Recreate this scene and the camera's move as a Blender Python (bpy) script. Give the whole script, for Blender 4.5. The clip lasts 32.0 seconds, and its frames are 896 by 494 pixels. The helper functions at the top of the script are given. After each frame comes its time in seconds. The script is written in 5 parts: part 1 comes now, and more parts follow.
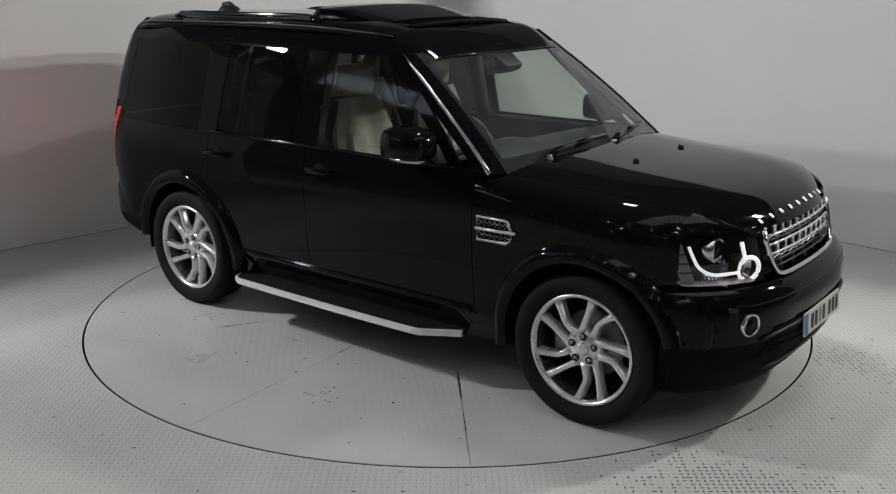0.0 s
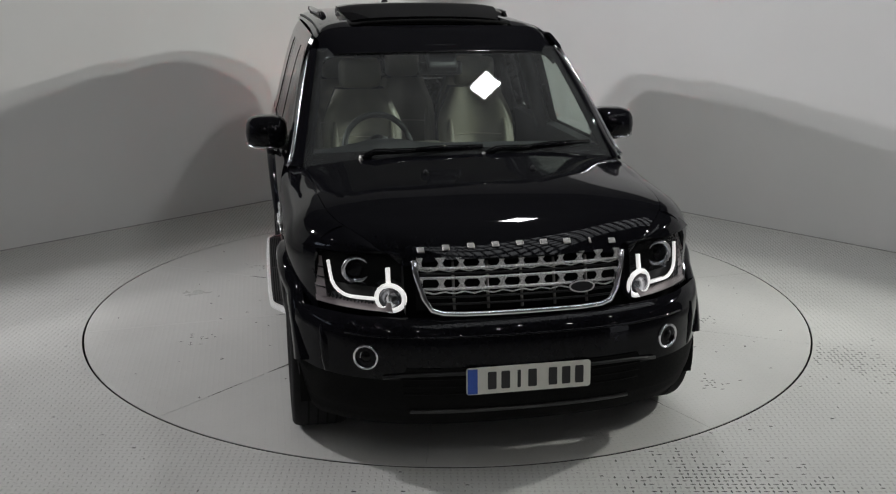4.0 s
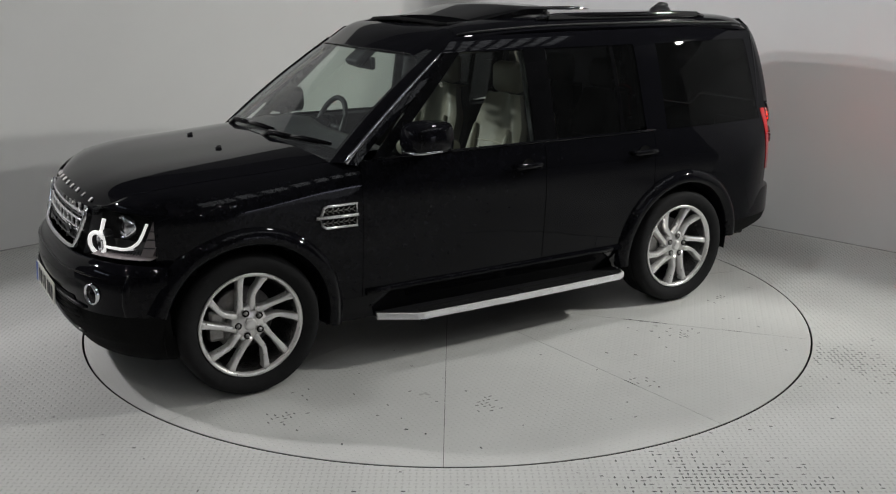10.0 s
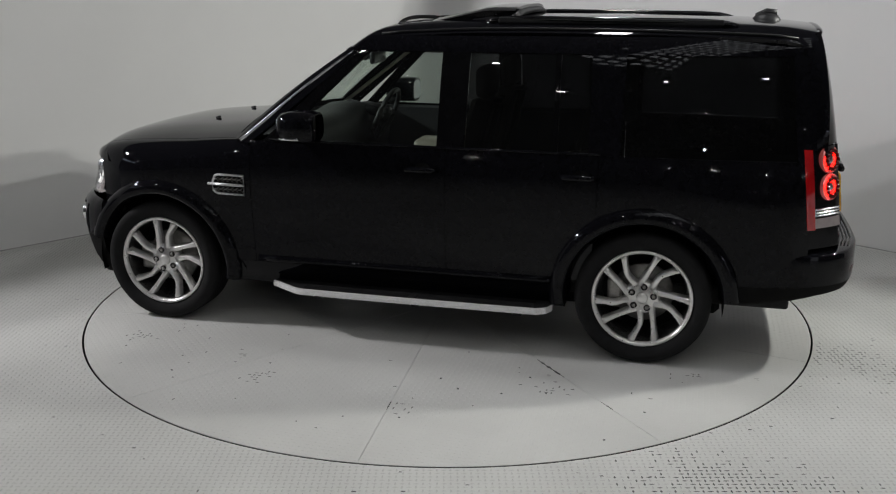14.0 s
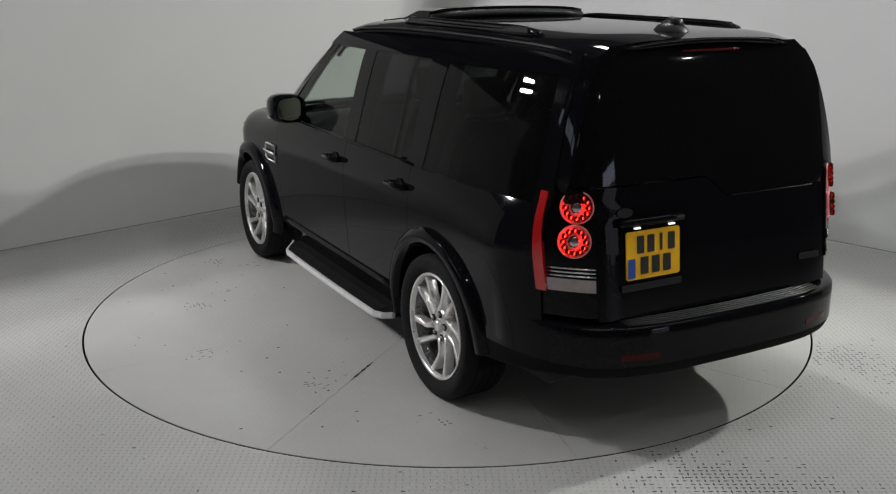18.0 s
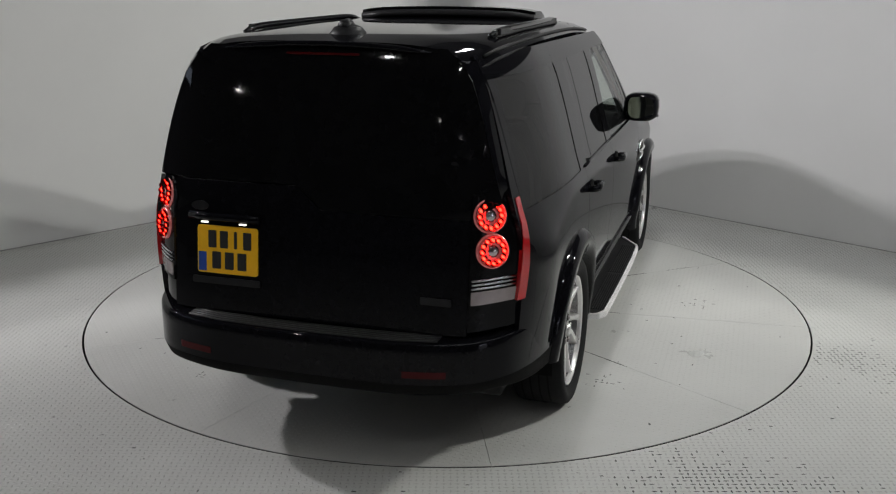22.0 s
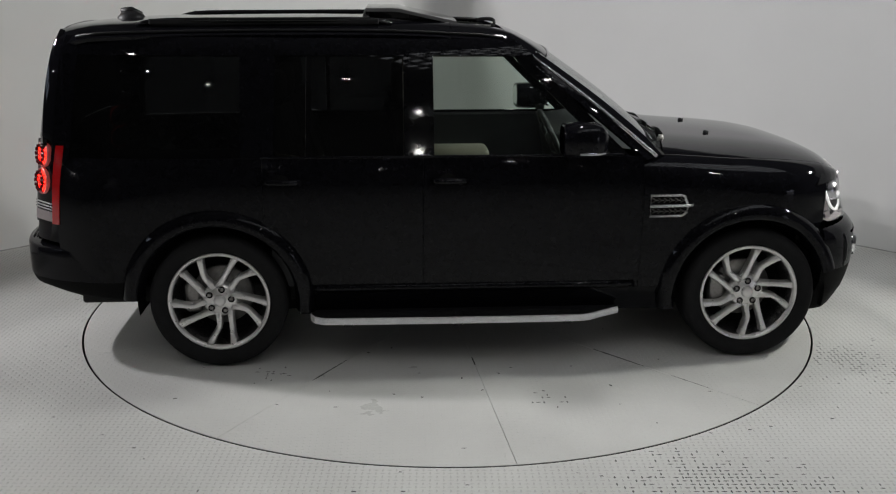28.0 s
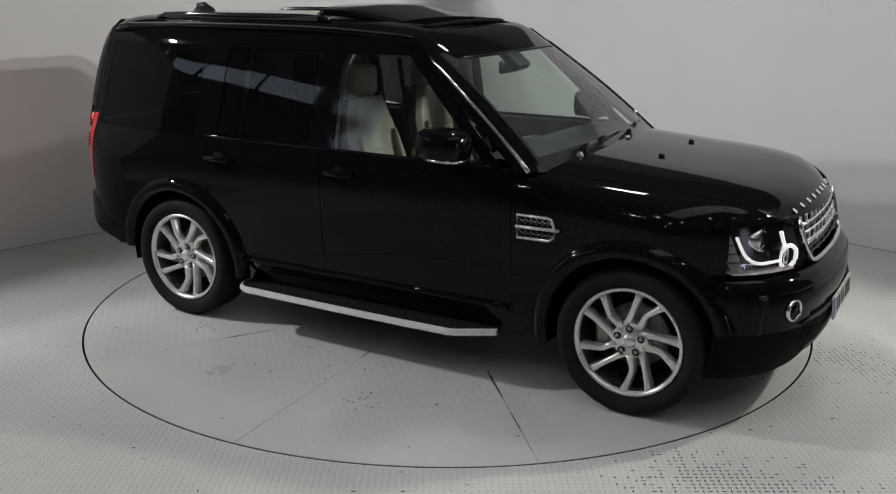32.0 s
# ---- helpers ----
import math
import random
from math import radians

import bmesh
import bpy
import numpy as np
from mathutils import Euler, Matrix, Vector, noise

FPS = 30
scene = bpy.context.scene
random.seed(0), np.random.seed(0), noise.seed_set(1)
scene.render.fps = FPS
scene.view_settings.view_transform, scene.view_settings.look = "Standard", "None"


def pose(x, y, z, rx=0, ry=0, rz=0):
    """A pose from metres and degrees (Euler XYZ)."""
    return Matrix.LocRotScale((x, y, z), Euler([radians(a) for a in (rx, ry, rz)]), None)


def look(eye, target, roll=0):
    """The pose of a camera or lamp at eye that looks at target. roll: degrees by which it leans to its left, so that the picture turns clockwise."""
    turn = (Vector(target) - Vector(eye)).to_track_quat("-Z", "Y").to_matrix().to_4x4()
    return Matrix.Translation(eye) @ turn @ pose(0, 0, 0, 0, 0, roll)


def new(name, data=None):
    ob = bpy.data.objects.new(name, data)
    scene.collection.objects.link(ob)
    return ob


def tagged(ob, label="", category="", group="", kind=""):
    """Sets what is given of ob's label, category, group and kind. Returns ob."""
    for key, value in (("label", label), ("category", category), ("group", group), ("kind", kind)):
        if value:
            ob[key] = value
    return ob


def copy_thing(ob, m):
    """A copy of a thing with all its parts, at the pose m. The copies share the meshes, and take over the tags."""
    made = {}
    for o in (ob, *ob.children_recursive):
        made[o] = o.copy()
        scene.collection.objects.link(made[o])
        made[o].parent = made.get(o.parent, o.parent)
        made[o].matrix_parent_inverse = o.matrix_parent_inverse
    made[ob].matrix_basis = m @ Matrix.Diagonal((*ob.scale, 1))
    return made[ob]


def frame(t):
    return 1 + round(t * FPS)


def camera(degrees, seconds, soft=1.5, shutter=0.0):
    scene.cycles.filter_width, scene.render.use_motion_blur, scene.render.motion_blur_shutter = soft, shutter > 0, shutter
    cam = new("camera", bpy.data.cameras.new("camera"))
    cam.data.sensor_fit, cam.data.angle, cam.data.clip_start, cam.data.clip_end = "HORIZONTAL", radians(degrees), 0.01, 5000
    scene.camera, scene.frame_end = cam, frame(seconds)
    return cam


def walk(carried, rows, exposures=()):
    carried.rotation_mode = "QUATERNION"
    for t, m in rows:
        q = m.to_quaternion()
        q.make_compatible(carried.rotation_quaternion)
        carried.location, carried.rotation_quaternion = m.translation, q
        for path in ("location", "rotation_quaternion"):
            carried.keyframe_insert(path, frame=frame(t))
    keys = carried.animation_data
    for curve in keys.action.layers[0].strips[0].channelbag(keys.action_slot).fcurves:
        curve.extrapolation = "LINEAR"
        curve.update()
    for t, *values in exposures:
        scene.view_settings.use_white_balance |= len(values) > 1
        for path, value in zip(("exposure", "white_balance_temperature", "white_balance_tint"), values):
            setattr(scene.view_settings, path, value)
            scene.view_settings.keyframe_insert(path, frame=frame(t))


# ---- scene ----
cam = camera(49.72, 32.0, soft=1.2)
EYE = Vector((0.0, -6.023, 2.046))
VIEW = Matrix.Translation(EYE) @ pose(0, 0, 0, 90 - 15.63, 0, -0.025) @ pose(0, 0, 0, 0, 0, 0.1)
walk(cam, [(0.0, VIEW), (32.0, VIEW)])
scene.view_settings.exposure = 0.0

# heading of the turntable, seconds and degrees
TURN = [(0.0, -37.9), (0.5, -40.3), (1.0, -44.5), (1.5, -49.7), (2.0, -55.4), (2.5, -61.2)]
TURN += [(4.5 + 0.5 * i, -33.15 - 11.56 * (4.5 + 0.5 * i) + d) for i, d in enumerate(
    [0.4, 0.3, 0.2, 0.0, -0.1, -0.2, -0.2, -0.3, -0.3, -0.3, -0.3, -0.2, -0.2, -0.1, 0, 0, 0.1, 0.2, 0.3, 0.4, 0.4])]
TURN += [(16.5 + 0.5 * i, -33.15 - 11.56 * (16.5 + 0.5 * i) + d) for i, d in enumerate(
    [-0.3, -0.4, -0.4, -0.35, -0.3, -0.3, -0.25, -0.2, -0.15, -0.15, -0.1, -0.15, -0.1, -0.1, 0, 0, 0.1, 0.1, 0.1])]
TURN += [(27.5, -350.9), (28.0, -356.7), (28.5, -362.4), (29.0, -368.2), (29.5, -374.0), (30.0, -379.6),
         (30.5, -384.6), (31.0, -388.4), (31.5, -390.1), (32.0, -390.2)]

# ---- world and lights ----
world = bpy.data.worlds.new("world")
scene.world = world
world.use_nodes = True
bg = world.node_tree.nodes["Background"]
bg.inputs[0].default_value, bg.inputs[1].default_value = (0.02, 0.02, 0.022, 1), 0.2


def area_lamp(name, eye, target, size, size_y, watts, color=(1, 1, 1), spread=180):
    d = bpy.data.lights.new(name, "AREA")
    d.shape, d.size, d.size_y, d.energy, d.color, d.spread = "RECTANGLE", size, size_y, watts, color, radians(spread)
    ob = new(name, d)
    ob.matrix_world = look(eye, target)
    return ob


FLOOD_WEST, FLOOD_EAST, TABLE_LAMP = 109, 113, 34


# ---- materials ----
def mat(name):
    m = bpy.data.materials.new(name)
    m.use_nodes = True
    nt = m.node_tree
    return m, nt, nt.nodes["Principled BSDF"]


def add(nt, kind, **props):
    n = nt.nodes.new(kind)
    for k, v in props.items():
        if k == "op":
            n.operation = v
    return n


def noise_tex(nt, scale, detail=4.0, rough=0.55, coords="Object", stretch=None):
    tc = nt.nodes.new("ShaderNodeTexCoord")
    n = nt.nodes.new("ShaderNodeTexNoise")
    n.inputs["Scale"].default_value, n.inputs["Detail"].default_value, n.inputs["Roughness"].default_value = scale, detail, rough
    if stretch:
        mp = nt.nodes.new("ShaderNodeMapping")
        mp.inputs["Scale"].default_value = stretch
        nt.links.new(tc.outputs[coords], mp.inputs[0])
        nt.links.new(mp.outputs[0], n.inputs["Vector"])
    else:
        nt.links.new(tc.outputs[coords], n.inputs["Vector"])
    return n


def ramp(nt, src, stops):
    r = nt.nodes.new("ShaderNodeValToRGB")
    els = r.color_ramp.elements
    while len(els) < len(stops):
        els.new(0.5)
    for e, (p, c) in zip(els, stops):
        e.position, e.color = p, (c if len(c) == 4 else (*c, 1)) if not isinstance(c, (int, float)) else (c, c, c, 1)
    nt.links.new(src, r.inputs[0])
    return r


def bump(nt, src, strength, distance, into):
    b = nt.nodes.new("ShaderNodeBump")
    b.inputs["Strength"].default_value, b.inputs["Distance"].default_value = strength, distance
    nt.links.new(src, b.inputs["Height"])
    nt.links.new(b.outputs[0], into)
    return b


def surface(name, color, rough=0.5, metal=0.0, vary=0.12, scale=8.0, grain=120.0, grain_bump=0.0, rough_vary=0.08,
            coat=0.0, coords="Object", spec=0.5):
    m, nt, b = mat(name)
    n = noise_tex(nt, scale, 5, 0.6, coords)
    lo, hi = [max(0, c * (1 - vary)) for c in color], [min(1, c * (1 + vary)) for c in color]
    r = ramp(nt, n.outputs["Fac"], [(0.3, lo), (0.7, hi)])
    nt.links.new(r.outputs[0], b.inputs["Base Color"])
    g = noise_tex(nt, grain, 3, 0.6, coords)
    rr = ramp(nt, g.outputs["Fac"], [(0.3, max(0.02, rough - rough_vary)), (0.7, min(1, rough + rough_vary))])
    nt.links.new(rr.outputs[0], b.inputs["Roughness"])
    b.inputs["Metallic"].default_value = metal
    b.inputs["Specular IOR Level"].default_value = spec
    b.inputs["Coat Weight"].default_value = coat
    b.inputs["Coat Roughness"].default_value = 0.03
    if grain_bump:
        bump(nt, g.outputs["Fac"], 0.6, grain_bump, b.inputs["Normal"])
    return m


def glow(name, color, strength):
    m, nt, b = mat(name)
    b.inputs["Base Color"].default_value = (*color, 1)
    b.inputs["Roughness"].default_value = 0.2
    b.inputs["Emission Color"].default_value = (*color, 1)
    b.inputs["Emission Strength"].default_value = strength
    return m


def glass(name, tint, gloss_rough=0.01, ior=1.5, haze=0.0):
    """A thin pane: tinted see-through with a Fresnel gloss and a pale film for reflected haze and dust."""
    m, nt, b = mat(name)
    nt.nodes.remove(b)
    tr = nt.nodes.new("ShaderNodeBsdfTransparent")
    tr.inputs[0].default_value = (*tint, 1)
    gl = nt.nodes.new("ShaderNodeBsdfGlossy")
    gl.inputs["Roughness"].default_value = gloss_rough
    f0 = ((ior - 1) / (ior + 1)) ** 2
    lw = nt.nodes.new("ShaderNodeLayerWeight")
    lw.inputs["Blend"].default_value = 0.5
    power = add(nt, "ShaderNodeMath", op="POWER")
    power.inputs[1].default_value = 5.0
    nt.links.new(lw.outputs["Facing"], power.inputs[0])
    fr = add(nt, "ShaderNodeMath", op="MULTIPLY_ADD")
    fr.inputs[1].default_value, fr.inputs[2].default_value = 1 - f0, f0
    nt.links.new(power.outputs[0], fr.inputs[0])
    mx = nt.nodes.new("ShaderNodeMixShader")
    nt.links.new(fr.outputs[0], mx.inputs[0])
    body = tr
    if haze:
        df = nt.nodes.new("ShaderNodeBsdfDiffuse")
        df.inputs[0].default_value = (0.75, 0.78, 0.8, 1)
        n = noise_tex(nt, 6, 4, 0.6)
        r = ramp(nt, n.outputs["Fac"], [(0.3, haze * 0.6), (0.7, haze * 1.4)])
        body = nt.nodes.new("ShaderNodeMixShader")
        nt.links.new(r.outputs[0], body.inputs[0])
        nt.links.new(tr.outputs[0], body.inputs[1])
        nt.links.new(df.outputs[0], body.inputs[2])
    nt.links.new(body.outputs[0], mx.inputs[1])
    nt.links.new(gl.outputs[0], mx.inputs[2])
    nt.links.new(mx.outputs[0], nt.nodes["Material Output"].inputs[0])
    return m


def floor_paint(name, color, wear, rough=(0.26, 0.42)):
    """Grey floor paint; wear: how much of it has gone dark."""
    m, nt, b = mat(name)
    L = nt.links
    n1 = noise_tex(nt, 1.3, 5, 0.6)
    base = ramp(nt, n1.outputs["Fac"], [(0.3, [c * 0.92 for c in color]), (0.7, [min(1, c * 1.06) for c in color])])
    n3 = noise_tex(nt, 1.1, 3, 0.55)
    n2 = noise_tex(nt, 45, 3, 0.7)
    spot = nt.nodes.new("ShaderNodeMath")
    spot.operation = "MULTIPLY"
    r2 = ramp(nt, n2.outputs["Fac"], [(0.42, 0.0), (0.54, 1.0)])
    r3 = ramp(nt, n3.outputs["Fac"], [(0.47, 0.0), (0.62, 1.0)])
    L.new(r2.outputs[0], spot.inputs[0])
    L.new(r3.outputs[0], spot.inputs[1])
    amount = nt.nodes.new("ShaderNodeMath")
    amount.operation = "MULTIPLY"
    amount.inputs[1].default_value = wear
    L.new(spot.outputs[0], amount.inputs[0])
    mix = nt.nodes.new("ShaderNodeMix")
    mix.data_type = "RGBA"
    L.new(amount.outputs[0], mix.inputs["Factor"])
    L.new(base.outputs[0], mix.inputs[6])
    mix.inputs[7].default_value = (0.05, 0.048, 0.045, 1)
    L.new(mix.outputs[2], b.inputs["Base Color"])
    r = ramp(nt, n1.outputs["Fac"], [(0.3, rough[0]), (0.7, rough[1])])
    L.new(r.outputs[0], b.inputs["Roughness"])
    fine = noise_tex(nt, 160, 3, 0.6)
    bump(nt, fine.outputs["Fac"], 0.4, 0.0006, b.inputs["Normal"])
    return m


PAINT = surface("black_paint", (0.0038, 0.0038, 0.005), 0.04, 0.0, 0.2, 30, 60, 0, 0.004, spec=0.15)
SATIN = surface("satin_black_pillar", (0.004, 0.004, 0.005), 0.09, 0.0, 0.2, 30, 200, 0, 0.03, spec=0.6)
PILLAR_HIGHLIGHT = surface("pillar_highlight_silver", (0.5, 0.5, 0.52), 0.22, 1.0, 0.1, 30, 200, 0, 0.04)
TRIM = surface("satin_black_plastic", (0.012, 0.012, 0.013), 0.45, 0, 0.2, 20, 500, 0.0002, spec=0.25)
RUBBER = surface("tyre_rubber", (0.008, 0.008, 0.0085), 0.82, 0, 0.25, 25, 300, 0.0004, spec=0.2)
RIM_INNER = surface("silver_rim_barrel", (0.22, 0.22, 0.22), 0.3, 0.95, 0.1, 20, 120)
BARREL = surface("dark_wheel_barrel", (0.05, 0.05, 0.05), 0.35, 0.7, 0.15, 20, 200)
ALLOY = surface("silver_alloy", (0.72, 0.71, 0.70), 0.29, 0.75, 0.05, 12, 60, 0, 0.02)
BRIGHT = surface("satin_silver", (0.78, 0.78, 0.78), 0.32, 0.3, 0.06, 15, 300, 0)
GRILLE = surface("grille_silver", (0.62, 0.62, 0.62), 0.26, 0.6, 0.06, 15, 300, 0)
CLEAR_LENS = surface("grey_reversing_lens", (0.34, 0.30, 0.30), 0.2, 0.4, 0.08, 30, 60, 0, 0.03)
CHROME = surface("chrome", (0.78, 0.78, 0.8), 0.12, 1.0, 0.05, 20, 200, 0, 0.04)
STEEL = surface("worn_steel", (0.3, 0.29, 0.28), 0.45, 0.9, 0.2, 40, 300, 0.0002)
DARK = surface("dark_cavity", (0.005, 0.005, 0.005), 0.8, 0, 0.2, 10, 100, spec=0.08)
LEATHER = surface("cream_leather", (0.29, 0.268, 0.22), 0.42, 0, 0.08, 12, 220, 0.0006)
HEADLINING = surface("beige_headlining", (0.55, 0.5, 0.42), 0.85, 0, 0.06, 12, 400, 0.0004)
DASH = surface("dark_soft_plastic", (0.026, 0.027, 0.03), 0.5, 0, 0.2, 15, 350, 0.0004)
CARPET = surface("dark_carpet", (0.02, 0.02, 0.02), 0.95, 0, 0.3, 40, 500, 0.001)
WALLS = surface("white_painted_wall", (0.735, 0.735, 0.728), 0.6, 0, 0.025, 0.9, 90, 0.0004, 0.05, coords="Object")
HALL = surface("dark_hall_paint", (0.17, 0.17, 0.175), 0.8, 0, 0.2, 0.5, 40)
# Paler than the hall only to brighten what the bonnet mirrors.
HALL_PALE = surface("hall_reflection_pale", (0.42, 0.42, 0.42), 0.8, 0, 0.15, 0.5, 40)
FLOOR = floor_paint("painted_tread_plate", (0.525, 0.527, 0.507), 0.03)
FOOT = surface("grey_shadow_line", (0.36, 0.36, 0.35), 0.7, 0, 0.15, 6, 80)
BARS = floor_paint("painted_tread_bars", (0.528, 0.53, 0.51), 0.03, (0.18, 0.28))
WORN = surface("worn_tread_bars", (0.10, 0.099, 0.095), 0.5, 0, 0.5, 30, 200)
# The film paints a pale veil of reflections and dust over the panes.
CLEAR = glass("clear_tinted_glass", (0.78, 0.84, 0.79), ior=1.27, haze=0.006)
SCREEN = glass("tinted_windscreen_glass", (0.74, 0.80, 0.76), ior=1.48, haze=0.032)
PRIVACY = glass("privacy_glass", (0.06, 0.062, 0.065), ior=1.26, haze=0.004)
LENS = glass("clear_lens", (0.93, 0.94, 0.95), ior=1.3)
BLACK_GLASS = surface("black_gloss_glass", (0.004, 0.004, 0.0045), 0.04, 0, 0.2, 10, 100, 0, 0.02, spec=0.15)
DRL = glow("daylight_lamp", (1.0, 0.98, 0.95), 0.62)
PLATE_LIGHT = glow("plate_light", (1.0, 0.95, 0.85), 1.2)
TAIL_LED = glow("tail_led", (1.0, 0.004, 0.002), 54.0)
TAIL_GLOW = glow("tail_lens_glow", (0.8, 0.03, 0.025), 0.1)
TAIL_GLOW.node_tree.nodes["Principled BSDF"].inputs["Base Color"].default_value = (0.72, 0.34, 0.33, 1)
TAIL_GLOW.node_tree.nodes["Principled BSDF"].inputs["Metallic"].default_value = 0.6
DULL_RED = surface("dull_red_lens", (0.05, 0.002, 0.003), 0.15, 0, 0.1, 30, 300, 0, 0.03, spec=0.15)
RED_LENS = surface("red_lens", (0.38, 0.004, 0.006), 0.12, 0, 0.1, 30, 300, 0, 0.03, coat=1.0)
PLATE_WHITE = surface("white_plate", (0.56, 0.555, 0.50), 0.35, 0, 0.04, 20, 200)
PLATE_YELLOW = surface("yellow_plate", (0.9, 0.48, 0.008), 0.35, 0, 0.05, 20, 200)
PLATE_BLUE = surface("blue_plate_band", (0.02, 0.07, 0.35), 0.35, 0, 0.1, 20, 200)
INK = surface("black_ink", (0.012, 0.012, 0.012), 0.5, 0, 0.1, 20, 200)
MIRROR = surface("mirror_glass", (0.4, 0.41, 0.42), 0.03, 1.0, 0.02, 10, 100, 0, 0.01)
REFLECTOR = surface("lamp_reflector", (0.55, 0.55, 0.57), 0.18, 1.0, 0.1, 60, 120, 0, 0.06)


GRID_GLOW = glow("grid_glow", (0.93, 0.96, 1.0), 3.2)
SPOT_GLOW = glow("spot_glow", (1.0, 0.98, 0.95), 335.0)
DOOR_BAND = glow("daylight_door_band", (0.78, 0.8, 1.0), 5.0)
DOOR_SHADE = glow("shaded_door_opening", (0.9, 0.92, 1.0), 0.8)
DAY_GLOW = glow("daylight_pane", (0.72, 0.82, 1.0), 3.2)


# ---- mesh helpers ----
def link(name, me, material, parent=None, label="", smooth=True):
    if smooth:
        me.shade_smooth()
    me.materials.append(material)
    ob = new(name, me)
    if parent:
        ob.parent = parent
    if label:
        tagged(ob, label)
    return ob


def raw(name, verts, faces, material, parent=None, label="", smooth=True):
    me = bpy.data.meshes.new(name)
    me.from_pydata([tuple(v) for v in verts], [], faces)
    bm = bmesh.new()
    bm.from_mesh(me)
    bmesh.ops.remove_doubles(bm, verts=bm.verts, dist=1e-5)
    bmesh.ops.recalc_face_normals(bm, faces=bm.faces)
    bm.to_mesh(me)
    bm.free()
    return link(name, me, material, parent, label, smooth)


def part(name, bm, material, parent, label="", smooth=False):
    me = bpy.data.meshes.new(name)
    bm.to_mesh(me)
    bm.free()
    return link(name, me, material, parent, label, smooth)


def patch(name, fn, us, vs, material, parent=None, label="", depth=0.018, inward=None):
    """A curved panel fn(u, v) with its edge turned in by depth, towards the point or direction of inward(p)."""
    nu, nv = len(us), len(vs)
    P = [[Vector(fn(u, v)) for v in vs] for u in us]
    V = [p for row in P for p in row]
    idx = lambda i, j: i * nv + j
    F = [(idx(i, j), idx(i + 1, j), idx(i + 1, j + 1), idx(i, j + 1)) for i in range(nu - 1) for j in range(nv - 1)]
    me = bpy.data.meshes.new(name)
    if depth:
        loop = [(i, 0) for i in range(nu)] + [(nu - 1, j) for j in range(1, nv)] + [(i, nv - 1) for i in range(nu - 2, -1, -1)] + [(0, j) for j in range(nv - 2, 0, -1)]
        n0 = len(V)
        for i, j in loop:
            i2, j2 = min(max(i, 1), nu - 2) if nu > 2 else i, min(max(j, 1), nv - 2) if nv > 2 else j
            a = P[min(i2 + 1, nu - 1)][j2] - P[max(i2 - 1, 0)][j2]
            c = P[i2][min(j2 + 1, nv - 1)] - P[i2][max(j2 - 1, 0)]
            n = a.cross(c)
            n = n.normalized() if n.length > 1e-9 else Vector((0, 0, 1))
            toward = inward(P[i][j]) if inward else Vector((0, 0, 0.8)) - P[i][j]
            if n.dot(toward) < 0:
                n = -n
            V.append(P[i][j].copy())
            V.append(P[i][j] + n * depth)
        m = len(loop)
        for k in range(m):
            a, c = n0 + 2 * k, n0 + 2 * ((k + 1) % m)
            F.append((a, c, c + 1, a + 1))
    me.from_pydata([tuple(v) for v in V], [], F)
    bm = bmesh.new()
    bm.from_mesh(me)
    bm.faces.ensure_lookup_table()
    turn = 0.0
    for f in bm.faces[:(nu - 1) * (nv - 1)]:
        c = f.calc_center_median()
        turn += f.normal.dot(inward(c) if inward else Vector((0, 0, 0.8)) - c) * f.calc_area()
    if turn > 0:
        bmesh.ops.reverse_faces(bm, faces=bm.faces[:(nu - 1) * (nv - 1)])
    bmesh.ops.dissolve_degenerate(bm, dist=1e-6, edges=bm.edges)
    bm.to_mesh(me)
    bm.free()
    return link(name, me, material, parent, label)


def span(a, b, n):
    return [a + (b - a) * i / (n - 1) for i in range(n)]


def lerp(x, table):
    """Piecewise smooth interpolation in a table of (x, value)."""
    if x <= table[0][0]:
        return table[0][1]
    for (a, va), (b, vb) in zip(table, table[1:]):
        if x <= b:
            k = (x - a) / (b - a)
            return va + (vb - va) * k
    return table[-1][1]


def curve(x, table):
    """Smooth interpolation in a table of (x, value)."""
    n = len(table)
    if x <= table[0][0]:
        return table[0][1]
    if x >= table[-1][0]:
        return table[-1][1]
    i = next(k for k in range(1, n) if x <= table[k][0])
    (x0, y0), (x1, y1) = table[i - 1], table[i]

    def slope(k):
        a, b = table[max(k - 1, 0)], table[min(k + 1, n - 1)]
        return (b[1] - a[1]) / (b[0] - a[0])
    h = x1 - x0
    t = (x - x0) / h
    return ((2 * t ** 3 - 3 * t * t + 1) * y0 + (t ** 3 - 2 * t * t + t) * h * slope(i - 1)
            + (3 * t * t - 2 * t ** 3) * y1 + (t ** 3 - t * t) * h * slope(i))


def box_bm(sx, sy, sz, bevel=0.004, seg=2, at=(0, 0, 0), rot=None):
    bm = bmesh.new()
    bmesh.ops.create_cube(bm, size=1)
    bmesh.ops.scale(bm, vec=(sx, sy, sz), verts=bm.verts)
    if bevel:
        bmesh.ops.bevel(bm, geom=bm.edges[:], offset=bevel, segments=seg, profile=0.5, affect="EDGES")
    if rot:
        bmesh.ops.transform(bm, matrix=Euler([radians(a) for a in rot]).to_matrix().to_4x4(), verts=bm.verts)
    bmesh.ops.translate(bm, vec=at, verts=bm.verts)
    return bm


